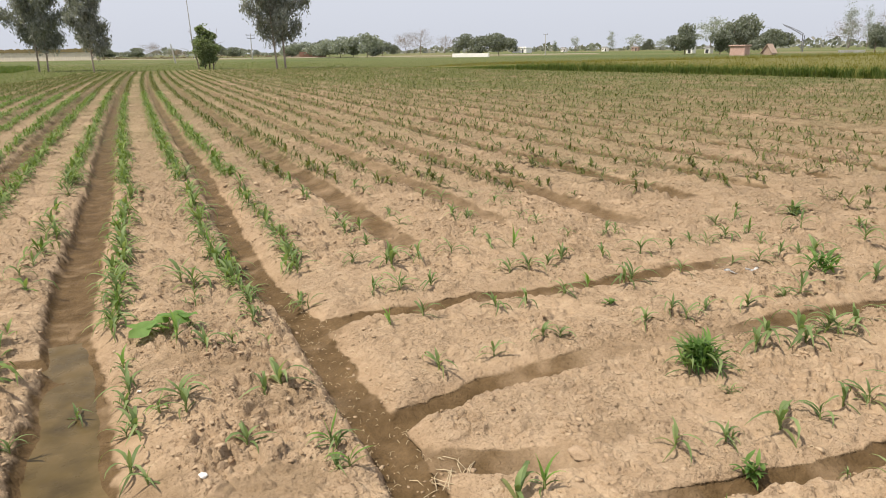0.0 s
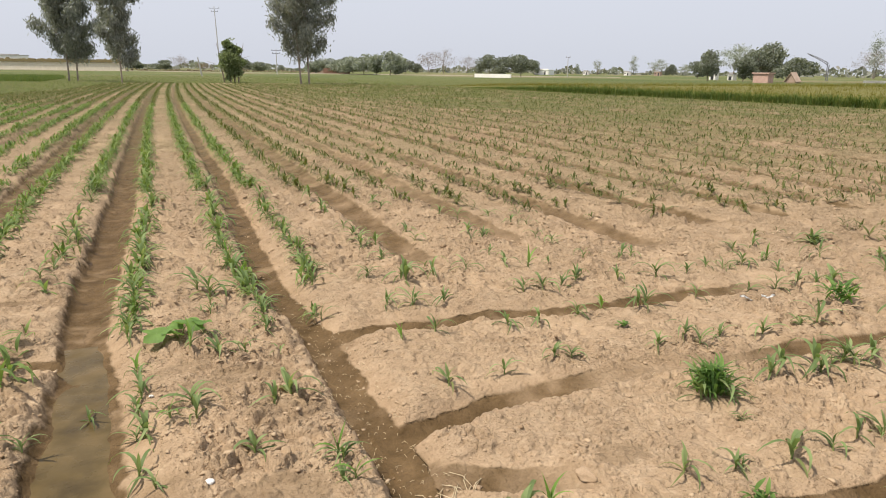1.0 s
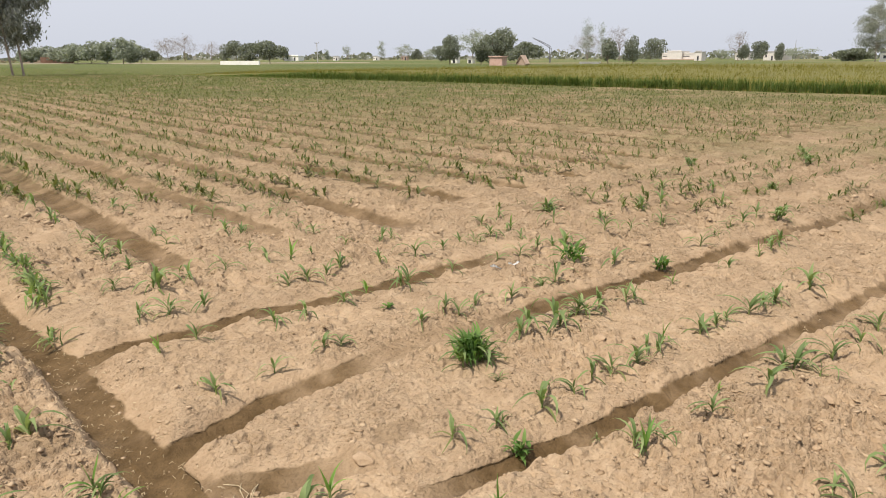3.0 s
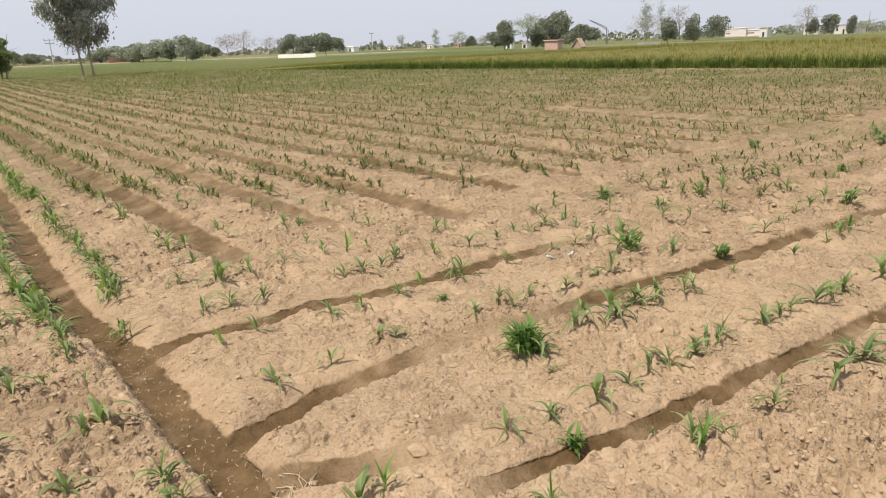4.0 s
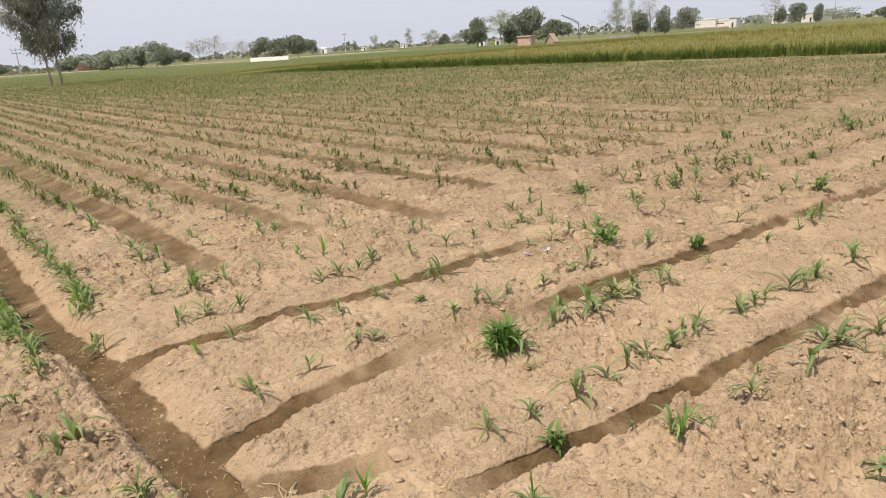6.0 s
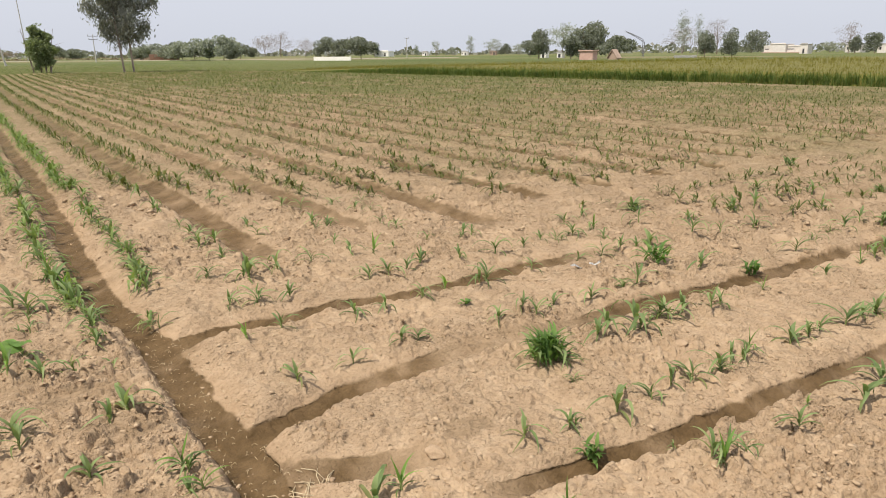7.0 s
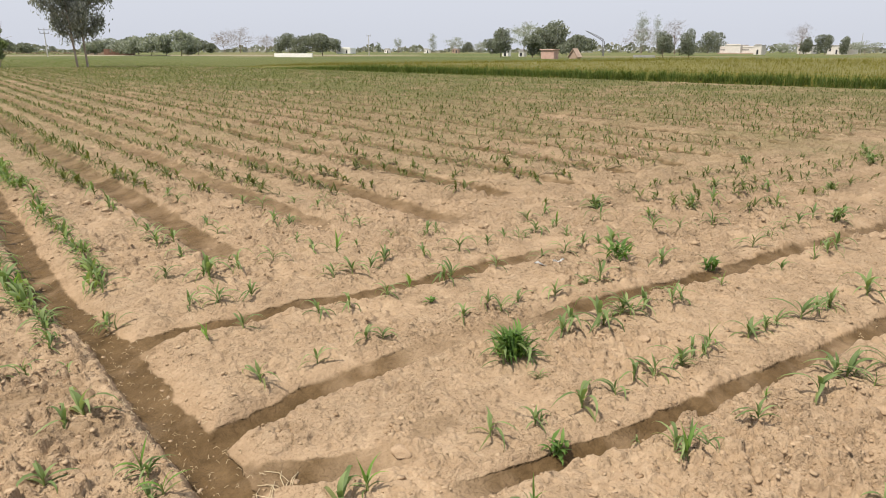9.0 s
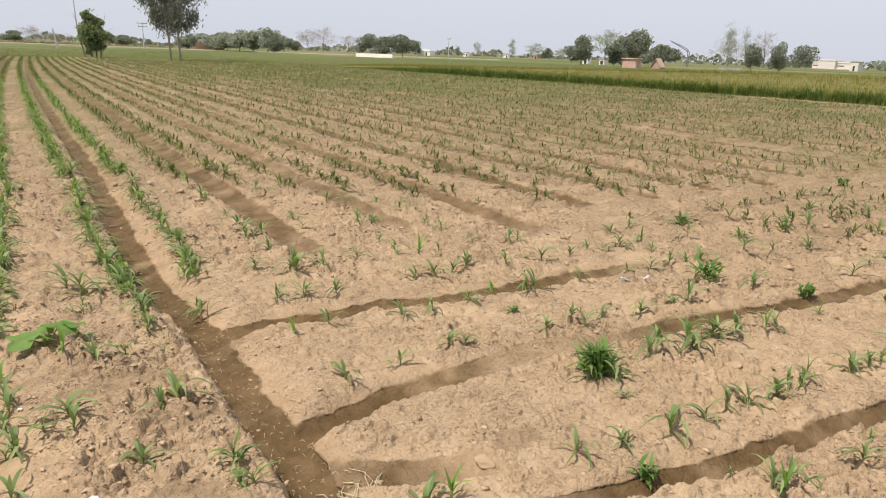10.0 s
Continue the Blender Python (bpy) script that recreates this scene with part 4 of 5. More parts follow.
# ---------------------------------------------------------------- trees
def tree(name, x, y, h, w, kind, seed, label, category="tree"):
    """kind: euc, round, airy, bare, spire or shrub."""
    r, g = random.Random(seed), np.random.default_rng(seed)
    clear = {"euc": 0.13, "round": 0.07, "airy": 0.3, "bare": 0.22, "spire": 0.12, "shrub": 0.06, "grey": 0.05}[kind]
    stems = {"euc": 2, "shrub": 4}.get(kind, 1)
    if kind == "euc" and h < 12:
        stems = 1
    paths, tips = [], []
    for s in range(stems):
        ox = r.uniform(-0.1, 0.1) * w + (s - (stems - 1) / 2) * (0.09 if kind == "euc" else 0.13) * w
        lean_x, lean_y = (s - (stems - 1) / 2) * 0.16 * w + r.uniform(-0.06, 0.06) * w, r.uniform(-0.08, 0.08) * w
        r0 = max(0.05, h * (0.0075 if kind in ("euc", "spire") else 0.018))
        p = []
        for i in range(7):
            f = i / 6
            p.append((ox + lean_x * f ** 1.3 + 0.04 * w * math.sin(3 * f + seed), lean_y * f, -0.1 + f * h * 0.9, r0 * (1 - 0.85 * f)))
        paths.append(p)
        limbs = {"euc": 17, "round": 8, "grey": 8, "airy": 9, "bare": 11, "spire": 6, "shrub": 5}[kind]
        for b in range(limbs):
            f = clear + (0.92 - clear) * (b + r.random()) / limbs
            bx, by, bz = np.array([np.interp(f * 6, range(7), [q[c] for q in p]) for c in range(3)])
            a = 2.4 * b + r.uniform(-0.5, 0.5)
            span = {"euc": 0.42, "round": 0.42, "grey": 0.42, "airy": 0.5, "bare": 0.45, "spire": 0.35, "shrub": 0.62 * min(1.0, 0.55 + f) * (1.0 - 0.85 * max(0.0, (f - 0.45) / 0.55))}[kind] * w
            span *= {"round": 1 - 0.75 * abs(2 * f - 1.0) ** 2, "airy": 0.6 + 0.4 * f, "spire": 1 - 0.6 * f, "euc": 0.6 + 0.45 * math.sin(math.pi * min(1.0, f * 0.95))}.get(kind, 1 - 0.5 * f ** 3)
            span *= r.uniform(0.55, 1.35)
            rise = {"euc": 0.16, "round": 0.10, "grey": 0.10, "airy": 0.16, "bare": 0.2, "spire": 0.12, "shrub": 0.2}[kind] * h * (1.1 - f)
            q = [(bx + span * t * math.cos(a), by + span * t * math.sin(a), bz + rise * t ** 0.7, r0 * (1 - 0.8 * f) * 0.5 * (1 - 0.8 * t)) for t in (0, 0.35, 0.7, 1.0)]
            paths.append(q)
            for t in (0.45, 0.75, 1.0):
                tips.append((bx + span * t * math.cos(a), by + span * t * math.sin(a), bz + rise * t ** 0.7))
        tips.append((p[-1][0], p[-1][1], h * 0.92))
        if kind in ("bare", "airy"):
            for _ in range(26 if kind == "bare" else 14):
                b = tips[r.randrange(len(tips))]
                e = (b[0] + r.gauss(0, 0.12) * w, b[1] + r.gauss(0, 0.12) * w, min(h, b[2] + abs(r.gauss(0.08, 0.05)) * h))
                paths.append([(*b, r0 * 0.16), ((b[0] + e[0]) / 2, (b[1] + e[1]) / 2, (b[2] + e[2]) / 2 + 0.02 * h, r0 * 0.1), (*e, r0 * 0.05)])
    root = new(name)
    root.matrix_basis = pose(x, y, 0, 0, 0, r.uniform(-20, 20))
    v, f = tubes(paths, 6)
    part("trunk", np_mesh("trunk", v, f, PALEBARK if kind in ("euc", "spire") else BARK, True), root)
    # leaves in loose clumps about the limbs
    tips = np.array(tips)
    per = {"euc": 270, "round": 150, "grey": 110, "airy": 75, "bare": 45, "spire": 90, "shrub": 260}[kind]
    spread = np.array({"euc": (0.065 * w, 0.065 * w, 0.024 * h), "round": (0.14 * w, 0.14 * w, 0.085 * h), "grey": (0.15 * w, 0.15 * w, 0.09 * h), "airy": (0.11 * w, 0.11 * w, 0.045 * h), "bare": (0.11 * w, 0.11 * w, 0.07 * h),
                       "spire": (0.13 * w, 0.13 * w, 0.06 * h), "shrub": (0.09 * w, 0.09 * w, 0.075 * h)}[kind])
    size = {"euc": 0.26, "shrub": 0.16}.get(kind, 0.026 * w + 0.11)
    n = per * len(tips)
    c = np.repeat(tips, per, 0) + g.normal(0, 1, (n, 3)) * spread
    if kind == "euc":
        c[:, 2] -= np.abs(g.normal(0, 0.03 * h, n))
    if kind in ("round", "grey"):
        # overlapping leafy domes
        lobes = 9
        la = g.uniform(0, 6.28, lobes)
        lr = 0.36 * w * np.sqrt(g.random(lobes))
        lobe = np.stack([lr * np.cos(la), lr * np.sin(la), h * g.uniform(0.26, 0.7, lobes)], -1)
        lobe[0] = (0, 0, 0.72 * h)
        per_lobe = 300
        n = lobes * per_lobe
        u = g.normal(0, 1, (n, 3))
        u /= np.linalg.norm(u, axis=1)[:, None]
        fill = g.random((n, 1)) ** 0.3 * np.repeat(g.uniform(0.8, 1.1, lobes), per_lobe)[:, None]
        c = np.repeat(lobe, per_lobe, 0) + u * fill * np.array([0.26 * w, 0.26 * w, 0.24 * h])
        size = 0.035 * w + 0.14
    c = c[(c[:, 2] > h * clear * g.uniform(0.55, 1.0, n)) & (c[:, 2] < h * g.uniform(0.9, 1.04, n))]
    if kind == "shrub":
        wide = 0.5 * w * np.interp(c[:, 2] / h, (0.0, 0.12, 0.4, 0.65, 0.85, 1.05), (0.35, 0.5, 1.05, 0.85, 0.45, 0.12))
        c = c[np.hypot(c[:, 0] + 0.12 * w * np.sin(5 * c[:, 2]), c[:, 1]) < wide * g.uniform(0.75, 1.2, len(c))]
    n = len(c)
    d1 = g.normal(0, 1, (n, 3))
    if kind == "euc":
        d1[:, 2] -= 1.6
    d1 /= np.linalg.norm(d1, axis=1)[:, None]
    d2 = np.cross(d1, g.normal(0, 1, (n, 3)))
    d2 /= np.linalg.norm(d2, axis=1)[:, None]
    s = size * g.uniform(0.55, 1.35, (n, 1))
    thin = {"euc": 0.34, "bare": 0.22, "airy": 0.4}.get(kind, 0.6)
    q = np.stack([c - d1 * s * 0.7, c + d2 * s * thin * 0.6, c + d1 * s * 0.7, c - d2 * s * thin * 0.6], 1).reshape(-1, 3)
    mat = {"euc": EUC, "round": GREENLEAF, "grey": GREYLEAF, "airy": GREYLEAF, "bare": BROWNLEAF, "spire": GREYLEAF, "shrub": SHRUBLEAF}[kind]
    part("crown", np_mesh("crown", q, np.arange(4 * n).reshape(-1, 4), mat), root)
    return tagged(root, label, category)


SHRUBLEAF = leaf_material("shrub_leaf", (0.156, 0.196, 0.104), (0.230, 0.276, 0.149), (0.302, 0.342, 0.193), 0.35, 0.6, per_object=False)
EUC_TAG = "tall slender eucalyptus with pale trunk and hanging grey-green leaves"
tree("eucalyptus_tree", -7.0, 85.6, 14.0, 5.0, "euc", 1, EUC_TAG)
tree("eucalyptus_tree", -2.5, 75.7, 11.5, 3.8, "euc", 2, EUC_TAG)
tree("eucalyptus_tree", 15.7, 75.4, 15.5, 4.9, "euc", 3, "twin-stemmed tall eucalyptus standing at the end of the maize field")
tree("young_tree", 8.7, 80.0, 4.7, 2.7, "shrub", 4, "small bushy green tree at the field's end")
ROUND_TAG, AIRY_TAG = "dark green dense round-crowned tree in the distance", "open spreading grey-green tree in the distance"
BARE_TAG, SPIRE_TAG = "brownish nearly leafless tree in the distance", "narrow upright grey-green tree in the distance"
FAR_TREES = [
    ("round", [(-4.8, 420, 5.5, 9), (9.8, 419.9, 5.6, 8.5), (43.7, 341, 5.8, 5), (47.5, 327.6, 4.4, 8), (112.1, 299, 4.7, 3.4), (91.9, 186.5, 6.6, 5.2), (93.6, 180.3, 5.7, 5.4), (95.7, 174.1, 6.2, 6.4),
               (178.7, 309.7, 7.3, 4), (115.2, 123.2, 6.8, 5), (116, 113.8, 5.3, 3.9), (118.3, 102.9, 5.2, 5.4), (167.1, 183.7, 5.8, 4.4), (144.1, 99.7, 6.2, 3.4), (150, 96.5, 6.8, 3.4)]),
    ("round", [(358.8, 218.3, 12.3, 11.6), (273, 126.4, 6.6, 3.8), (272.5, 119.7, 7.6, 5), (266, 110, 6.6, 3.6), (272.2, 319.8, 6.7, 5), (250.3, 80.4, 4.2, 8), (256, 82, 4, 7), (59.9, 221.2, 5.2, 7), (74.9, 210.5, 5, 5.2)]),
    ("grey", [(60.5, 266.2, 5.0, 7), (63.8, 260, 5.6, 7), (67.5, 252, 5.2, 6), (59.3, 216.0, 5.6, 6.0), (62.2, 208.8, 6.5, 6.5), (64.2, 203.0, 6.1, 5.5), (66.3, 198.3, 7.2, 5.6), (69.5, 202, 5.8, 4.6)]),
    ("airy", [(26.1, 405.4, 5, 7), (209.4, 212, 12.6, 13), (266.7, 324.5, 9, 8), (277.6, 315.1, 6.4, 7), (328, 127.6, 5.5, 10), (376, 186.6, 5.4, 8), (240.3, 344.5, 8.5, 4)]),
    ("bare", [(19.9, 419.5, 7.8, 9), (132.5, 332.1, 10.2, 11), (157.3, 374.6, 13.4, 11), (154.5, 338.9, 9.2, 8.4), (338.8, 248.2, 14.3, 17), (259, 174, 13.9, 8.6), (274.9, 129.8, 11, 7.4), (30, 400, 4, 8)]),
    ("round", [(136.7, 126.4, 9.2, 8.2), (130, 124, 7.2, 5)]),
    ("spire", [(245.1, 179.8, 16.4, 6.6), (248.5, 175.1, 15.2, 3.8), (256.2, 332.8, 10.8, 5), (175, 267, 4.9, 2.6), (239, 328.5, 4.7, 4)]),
    ("euc", [(238, 70.7, 18.5, 9.5)]),
]
seed = 50
for kind, places_far in FAR_TREES:
    for x, y, h, w in places_far:
        h, w = h * 1.04, w * (1.38 if kind in ("round", "grey") else 1.2)
        seed += 1
        tag = {"round": ROUND_TAG, "grey": "dense grey-green tree of a distant copse", "airy": AIRY_TAG, "bare": BARE_TAG, "spire": SPIRE_TAG, "euc": EUC_TAG}[kind]
        tagged(tree({"round": "round_tree", "grey": "copse_tree", "airy": "spreading_tree", "bare": "leafless_tree", "spire": "slender_tree", "euc": "eucalyptus_tree"}[kind], x, y, h, w, kind, seed, tag), group="trees along the horizon")


# ---------------------------------------------------------------- buildings and poles far off
def facing(x, y):
    """Turns a thing's front towards the field's south-west corner."""
    return pose(x, y, 0, 0, 0, -math.degrees(math.atan2(x, y)))


def house(name, x, y, w, h, depth, wall_mat, roof_mat, label, openings=2, gable=False, parapet=True, slope=0.32):
    root = new(name)
    root.matrix_basis = facing(x, y) @ pose(0, 0, 0, 0, 0, -34)
    bm = bmesh.new()
    add_box(bm, -w / 2, 0, -0.1, w / 2, depth, h, 0.03)
    if gable:
        peak = h + slope * w
        vs = [bm.verts.new(p) for p in ((-w / 2, 0, h), (w / 2, 0, h), (0, 0, peak), (-w / 2, depth, h), (w / 2, depth, h), (0, depth, peak))]
        bm.faces.new((vs[0], vs[1], vs[2]))
        bm.faces.new((vs[4], vs[3], vs[5]))
    part("wall", bm_mesh("wall", bm, wall_mat), root)
    bm = bmesh.new()
    if gable:
        for s in (-1, 1):
            q = [(s * (w / 2 + 0.2), -0.25, h - 0.1), (0, -0.25, peak + 0.06), (0, depth + 0.25, peak + 0.06), (s * (w / 2 + 0.2), depth + 0.25, h - 0.1)]
            lo = [bm.verts.new(p) for p in q]
            hi = [bm.verts.new((p[0], p[1], p[2] + 0.12)) for p in q]
            bm.faces.new(hi), bm.faces.new(lo[::-1])
            for i in range(4):
                bm.faces.new((lo[i], lo[(i + 1) % 4], hi[(i + 1) % 4], hi[i]))
    else:
        add_box(bm, -w / 2 - 0.2, -0.2, h + 0.003, w / 2 + 0.2, depth + 0.2, h + 0.22, 0.03)
        if parapet:
            add_box(bm, -w / 2 + 0.3, 0.1, h + 0.22, w / 2 - 0.3, 0.25, h + 0.6, 0.02)
    bmesh.ops.recalc_face_normals(bm, faces=bm.faces)
    part("roof", bm_mesh("roof", bm, roof_mat), root)
    for i in range(openings):
        cx = -w / 2 + w * (i + 0.5) / openings
        door = i == openings // 2
        zb, zt = (0.0, min(2.05, h * 0.8)) if door else (h * 0.38, h * 0.75)
        frame_ob = box_part("door" if door else "window", (cx - 0.5, -0.06, zb, cx + 0.5, 0.05, zt), wall_mat, root)
        box_part("leaf" if door else "pane", (cx - 0.42, -0.075, zb + 0.05, cx + 0.42, -0.063, zt - 0.06), SHADOWGLASS, frame_ob)
    return tagged(root, label, "house")


def long_wall(name, x, y, w, h, turn, mat, cap_mat, cap, label):
    root = new(name)
    root.matrix_basis = pose(x, y, 0, 0, 0, turn)
    n = max(2, round(w / 3.0))
    for i in range(n):
        a, b = -w / 2 + w * i / n, -w / 2 + w * (i + 1) / n
        box_part("panel", (a + 0.15, 0.0, -0.1, b - 0.15, 0.22, h), mat, root, 0.01)
        box_part("pier", (b - 0.15, -0.06, -0.1, b + 0.15, 0.28, h + 0.05), mat, root, 0.01)
    if cap:
        bm = bmesh.new()
        m = max(8, int(w / 0.5))
        for i in range(m):
            a = -w / 2 + w * i / m
            t = cap * (0.75 + 0.5 * noise.noise((a * 0.7, x, 3)))
            add_box(bm, a, -0.45, h + 0.055, a + w / m + 0.03, 0.65, h + 0.055 + max(0.15, t), 0.05)
        part("thatch_cap", bm_mesh("thatch_cap", bm, cap_mat), root, "ragged brown thatch along the top")
    return tagged(root, label, "wall")


def pole(x, y, h, r, arms, label, mat, lean=0.0):
    root = new("power_pole" if arms else "post")
    root.matrix_basis = pose(x, y, 0, 0, lean, -math.degrees(math.atan2(x, y)))
    v, f = tubes([[(0, 0, -0.2, r), (0, 0, h * 0.5, r * 0.85), (0, 0, h, r * 0.6)]], 8)
    part("shaft", np_mesh("shaft", v, f, mat, True), root)
    for z, half, drop in arms:
        bm = bmesh.new()
        add_box(bm, -half, -0.06, z - 0.06, half, 0.06, z + 0.06, 0.01)
        arm = part("crossarm", bm_mesh("crossarm", bm, STEEL), root)
        for s in (-1, 0, 1) if drop > 0 else (-1, 1):
            v, f = tubes([[(s * half * 0.92, 0, z + 0.06, 0.05), (s * half * 0.92, 0, z + 0.2, 0.09), (s * half * 0.92, 0, z + 0.42, 0.04)]], 6)
            part("insulator", np_mesh("insulator", v, f, GREYROOF, True), arm)
    return tagged(root, label, "pole" if arms else "post")


house("farmhouse", -52, 352, 9, 5.6, 6, WHITEWASH, GREYROOF, "two-storeyed pale house behind the compound wall", 3)
long_wall("boundary_wall", -46.0, 331.0, 92.0, 2.9, -32.0, CREAMWASH, THATCH, 1.6, "long whitewashed compound wall with a ragged thatch top")
long_wall("boundary_wall", 76.9, 153.7, 10.6, 0.85, -62, WHITEWASH, THATCH, 0, "low whitewashed wall beside a clump of trees")
house("farmhouse", 61.1, 272.5, 8.4, 2.9, 5, MUD, GREYROOF, "small pinkish flat-roofed farmhouse at the village edge", 3)
long_wall("boundary_wall", 64.5, 255.0, 9.5, 1.8, -14, BRICK, BRICK, 0, "low red brick wall in front of a copse")
house("farmhouse", 181.5, 308, 8.3, 2.3, 5, WHITEWASH, WHITEWASH, "small white flat-roofed house far off", 2)
house("hut", 102.0, 96.3, 3.0, 1.6, 1.6, PINKBRICK, PINKBRICK, "small faded brick field hut under dark trees", 0, parapet=False)
house("hut", 109.0, 95.9, 2.0, 0.3, 1.2, MUD, MUD, "small steep-roofed mud hut beside dark trees", 0, gable=True, slope=0.75)
house("outbuilding", 136.3, 144.5, 1.8, 2.0, 1.5, WHITEWASH, GREYROOF, "little white outbuilding between trees", 1)
house("outbuilding", 136.4, 138.4, 1.6, 1.3, 1.5, WHITEWASH, GREYROOF, "little white outbuilding between trees", 1)
wide = house("farmhouse", 353.9, 199.6, 21, 3.2, 6, HAZEWHITE, HAZEWHITE, "wide white farmhouse with stepped flat roofs and a long veranda", 0)
# dark band across the front: shade under the roof slab, as a strip
box_part("veranda_opening", (-10.0, -0.08, 1.75, 6.5, 0.03, 2.15), SHADOWGLASS, wide)
box_part("veranda_step", (-10.6, -1.6, -0.1, 10.6, -0.01, 0.45), MUD, wide, 0.03)
house("upper_storey", 352.5, 201.5, 9, 4.3, 7, HAZEWHITE, HAZEWHITE, "raised white block of the wide farmhouse", 0)
house("outbuilding", 292.2, 155.7, 3.5, 3.6, 3, HAZEWHITE, GREYROOF, "white gatehouse beside the wide farmhouse", 1)
house("farmhouse", 380.6, 177.7, 8, 3.6, 6, HAZEWHITE, GREYROOF, "white farmhouse half hidden by trees", 3)
house("farmhouse", 388.1, 160.5, 6, 4.4, 6, HAZEWHITE, GREYROOF, "tall small white house far off", 2)
house("farmhouse", 250, 331, 3.6, 2.0, 2, WHITEWASH, GREYROOF, "tiny white house on the far plain", 2)
house("farmhouse", 232, 345, 3.2, 2.0, 2, WHITEWASH, GREYROOF, "tiny white house on the far plain", 2)
house("farmhouse", 263, 321, 4, 2.2, 2, MUD, GREYROOF, "tiny mud-coloured house on the far plain", 2)
house("farmhouse", 330, 140, 9, 3.4, 5, HAZEWHITE, GREYROOF, "small white house at the edge of a village", 3)
long_wall("boundary_wall", 141.5, 103.0, 5, 0.5, -52, GREYROOF, GREYROOF, 0, "low grey wall under leafless trees")
house("farmhouse", 239, 67.3, 6, 2.6, 4, WHITEWASH, GREYROOF, "low white house behind the tall eucalyptus", 2)
pole(27.2, 287, 24, 0.2, [(23.2, 1.9, 1), (22.0, 1.2, 0)], "tall grey steel power pole with crossarms", CONCRETE, -2.0)
pole(33.2, 195.8, 6.6, 0.14, [(6.2, 1.2, 1), (5.4, 1.0, 0)], "weathered power pole with two crossarms", CONCRETE)
pole(10.0, 141.5, 3.4, 0.16, [], "pale leaning concrete post in the turf", CONCRETE, -9.0)
pole(120.2, 188.4, 6, 0.14, [(5.8, 0.6, 0)], "thin grey power pole far off", CONCRETE)
pole(342.3, 135.2, 9, 0.16, [], "slim grey tapering kiln chimney on the horizon", GREYROOF)


def lattice_arm(x, y):
    """A steel post with a curved lattice arm."""
    root = new("lattice_gantry")
    root.matrix_basis = facing(x, y)
    v, f = tubes([[(2.2, 0, -0.2, 0.14), (2.2, 0, 4.6, 0.12)], [(2.6, 0, -0.2, 0.14), (2.6, 0, 4.2, 0.12)]], 6)
    part("post", np_mesh("post", v, f, STEEL, True), root)
    lines, top, low = [], [], []
    for i in range(10):
        t = i / 9
        top.append((2.4 - 5.4 * t, 0, 4.6 + 2.6 * t ** 0.8, 0.07))
        low.append((2.2 - 4.9 * t, 0, 4.0 + 2.9 * t ** 0.8, 0.07))
    for i in range(9):
        lines.append([(*top[i][:3], 0.05), (*low[i + 1][:3], 0.05)])
        lines.append([(*low[i][:3], 0.05), (*top[i + 1][:3], 0.05)])
    v, f = tubes([top, low] + lines, 5)
    part("arm", np_mesh("arm", v, f, STEEL, True), root)
    return tagged(root, "dark steel post carrying a curved lattice arm", "gantry")


lattice_arm(167.7, 139.3)


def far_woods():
    """The low uneven belt of trees that closes the plain, haze in its colour."""
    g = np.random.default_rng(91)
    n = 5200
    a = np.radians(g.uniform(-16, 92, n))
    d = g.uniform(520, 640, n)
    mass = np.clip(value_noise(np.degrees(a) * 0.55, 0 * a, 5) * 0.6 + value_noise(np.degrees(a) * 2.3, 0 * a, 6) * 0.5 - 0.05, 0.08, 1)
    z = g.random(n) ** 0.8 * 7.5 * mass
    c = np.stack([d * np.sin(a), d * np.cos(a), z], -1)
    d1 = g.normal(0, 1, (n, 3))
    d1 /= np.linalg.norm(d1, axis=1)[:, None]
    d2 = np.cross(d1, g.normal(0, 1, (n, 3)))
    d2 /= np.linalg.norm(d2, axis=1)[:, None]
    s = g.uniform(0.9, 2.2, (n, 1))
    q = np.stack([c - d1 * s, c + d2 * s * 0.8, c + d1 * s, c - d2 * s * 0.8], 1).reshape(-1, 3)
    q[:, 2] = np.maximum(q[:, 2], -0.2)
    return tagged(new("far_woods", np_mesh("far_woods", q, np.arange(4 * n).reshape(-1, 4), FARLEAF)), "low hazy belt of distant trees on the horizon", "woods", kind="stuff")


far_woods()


def dirt_road():
    """A pale raised track across the plain."""
    px, py = np.array([-150, -60, -5, 35, 60, 95, 140.0]), np.array([300, 292, 285, 240, 214, 196, 190.0])
    t = np.linspace(0, 1, 60)
    x, y = np.interp(t * 6, range(7), px), np.interp(t * 6, range(7), py)
    rows_r = [np.column_stack([x, y + off, np.full(60, zz)]) for off, zz in ((-2.4, -0.05), (-1.6, 0.15), (1.6, 0.15), (2.4, -0.05))]
    v = np.stack(rows_r, 1).reshape(-1, 3)
    f = [(i * 4 + j, (i + 1) * 4 + j, (i + 1) * 4 + j + 1, i * 4 + j + 1) for i in range(59) for j in range(3)]
    return tagged(new("road", np_mesh("road", v, np.array(f), plain_material("dust_road", (0.24, 0.205, 0.15), (0.34, 0.29, 0.22), 0.5, 0.95))), "pale dusty raised track across the fields", "road", kind="structure")


dirt_road()


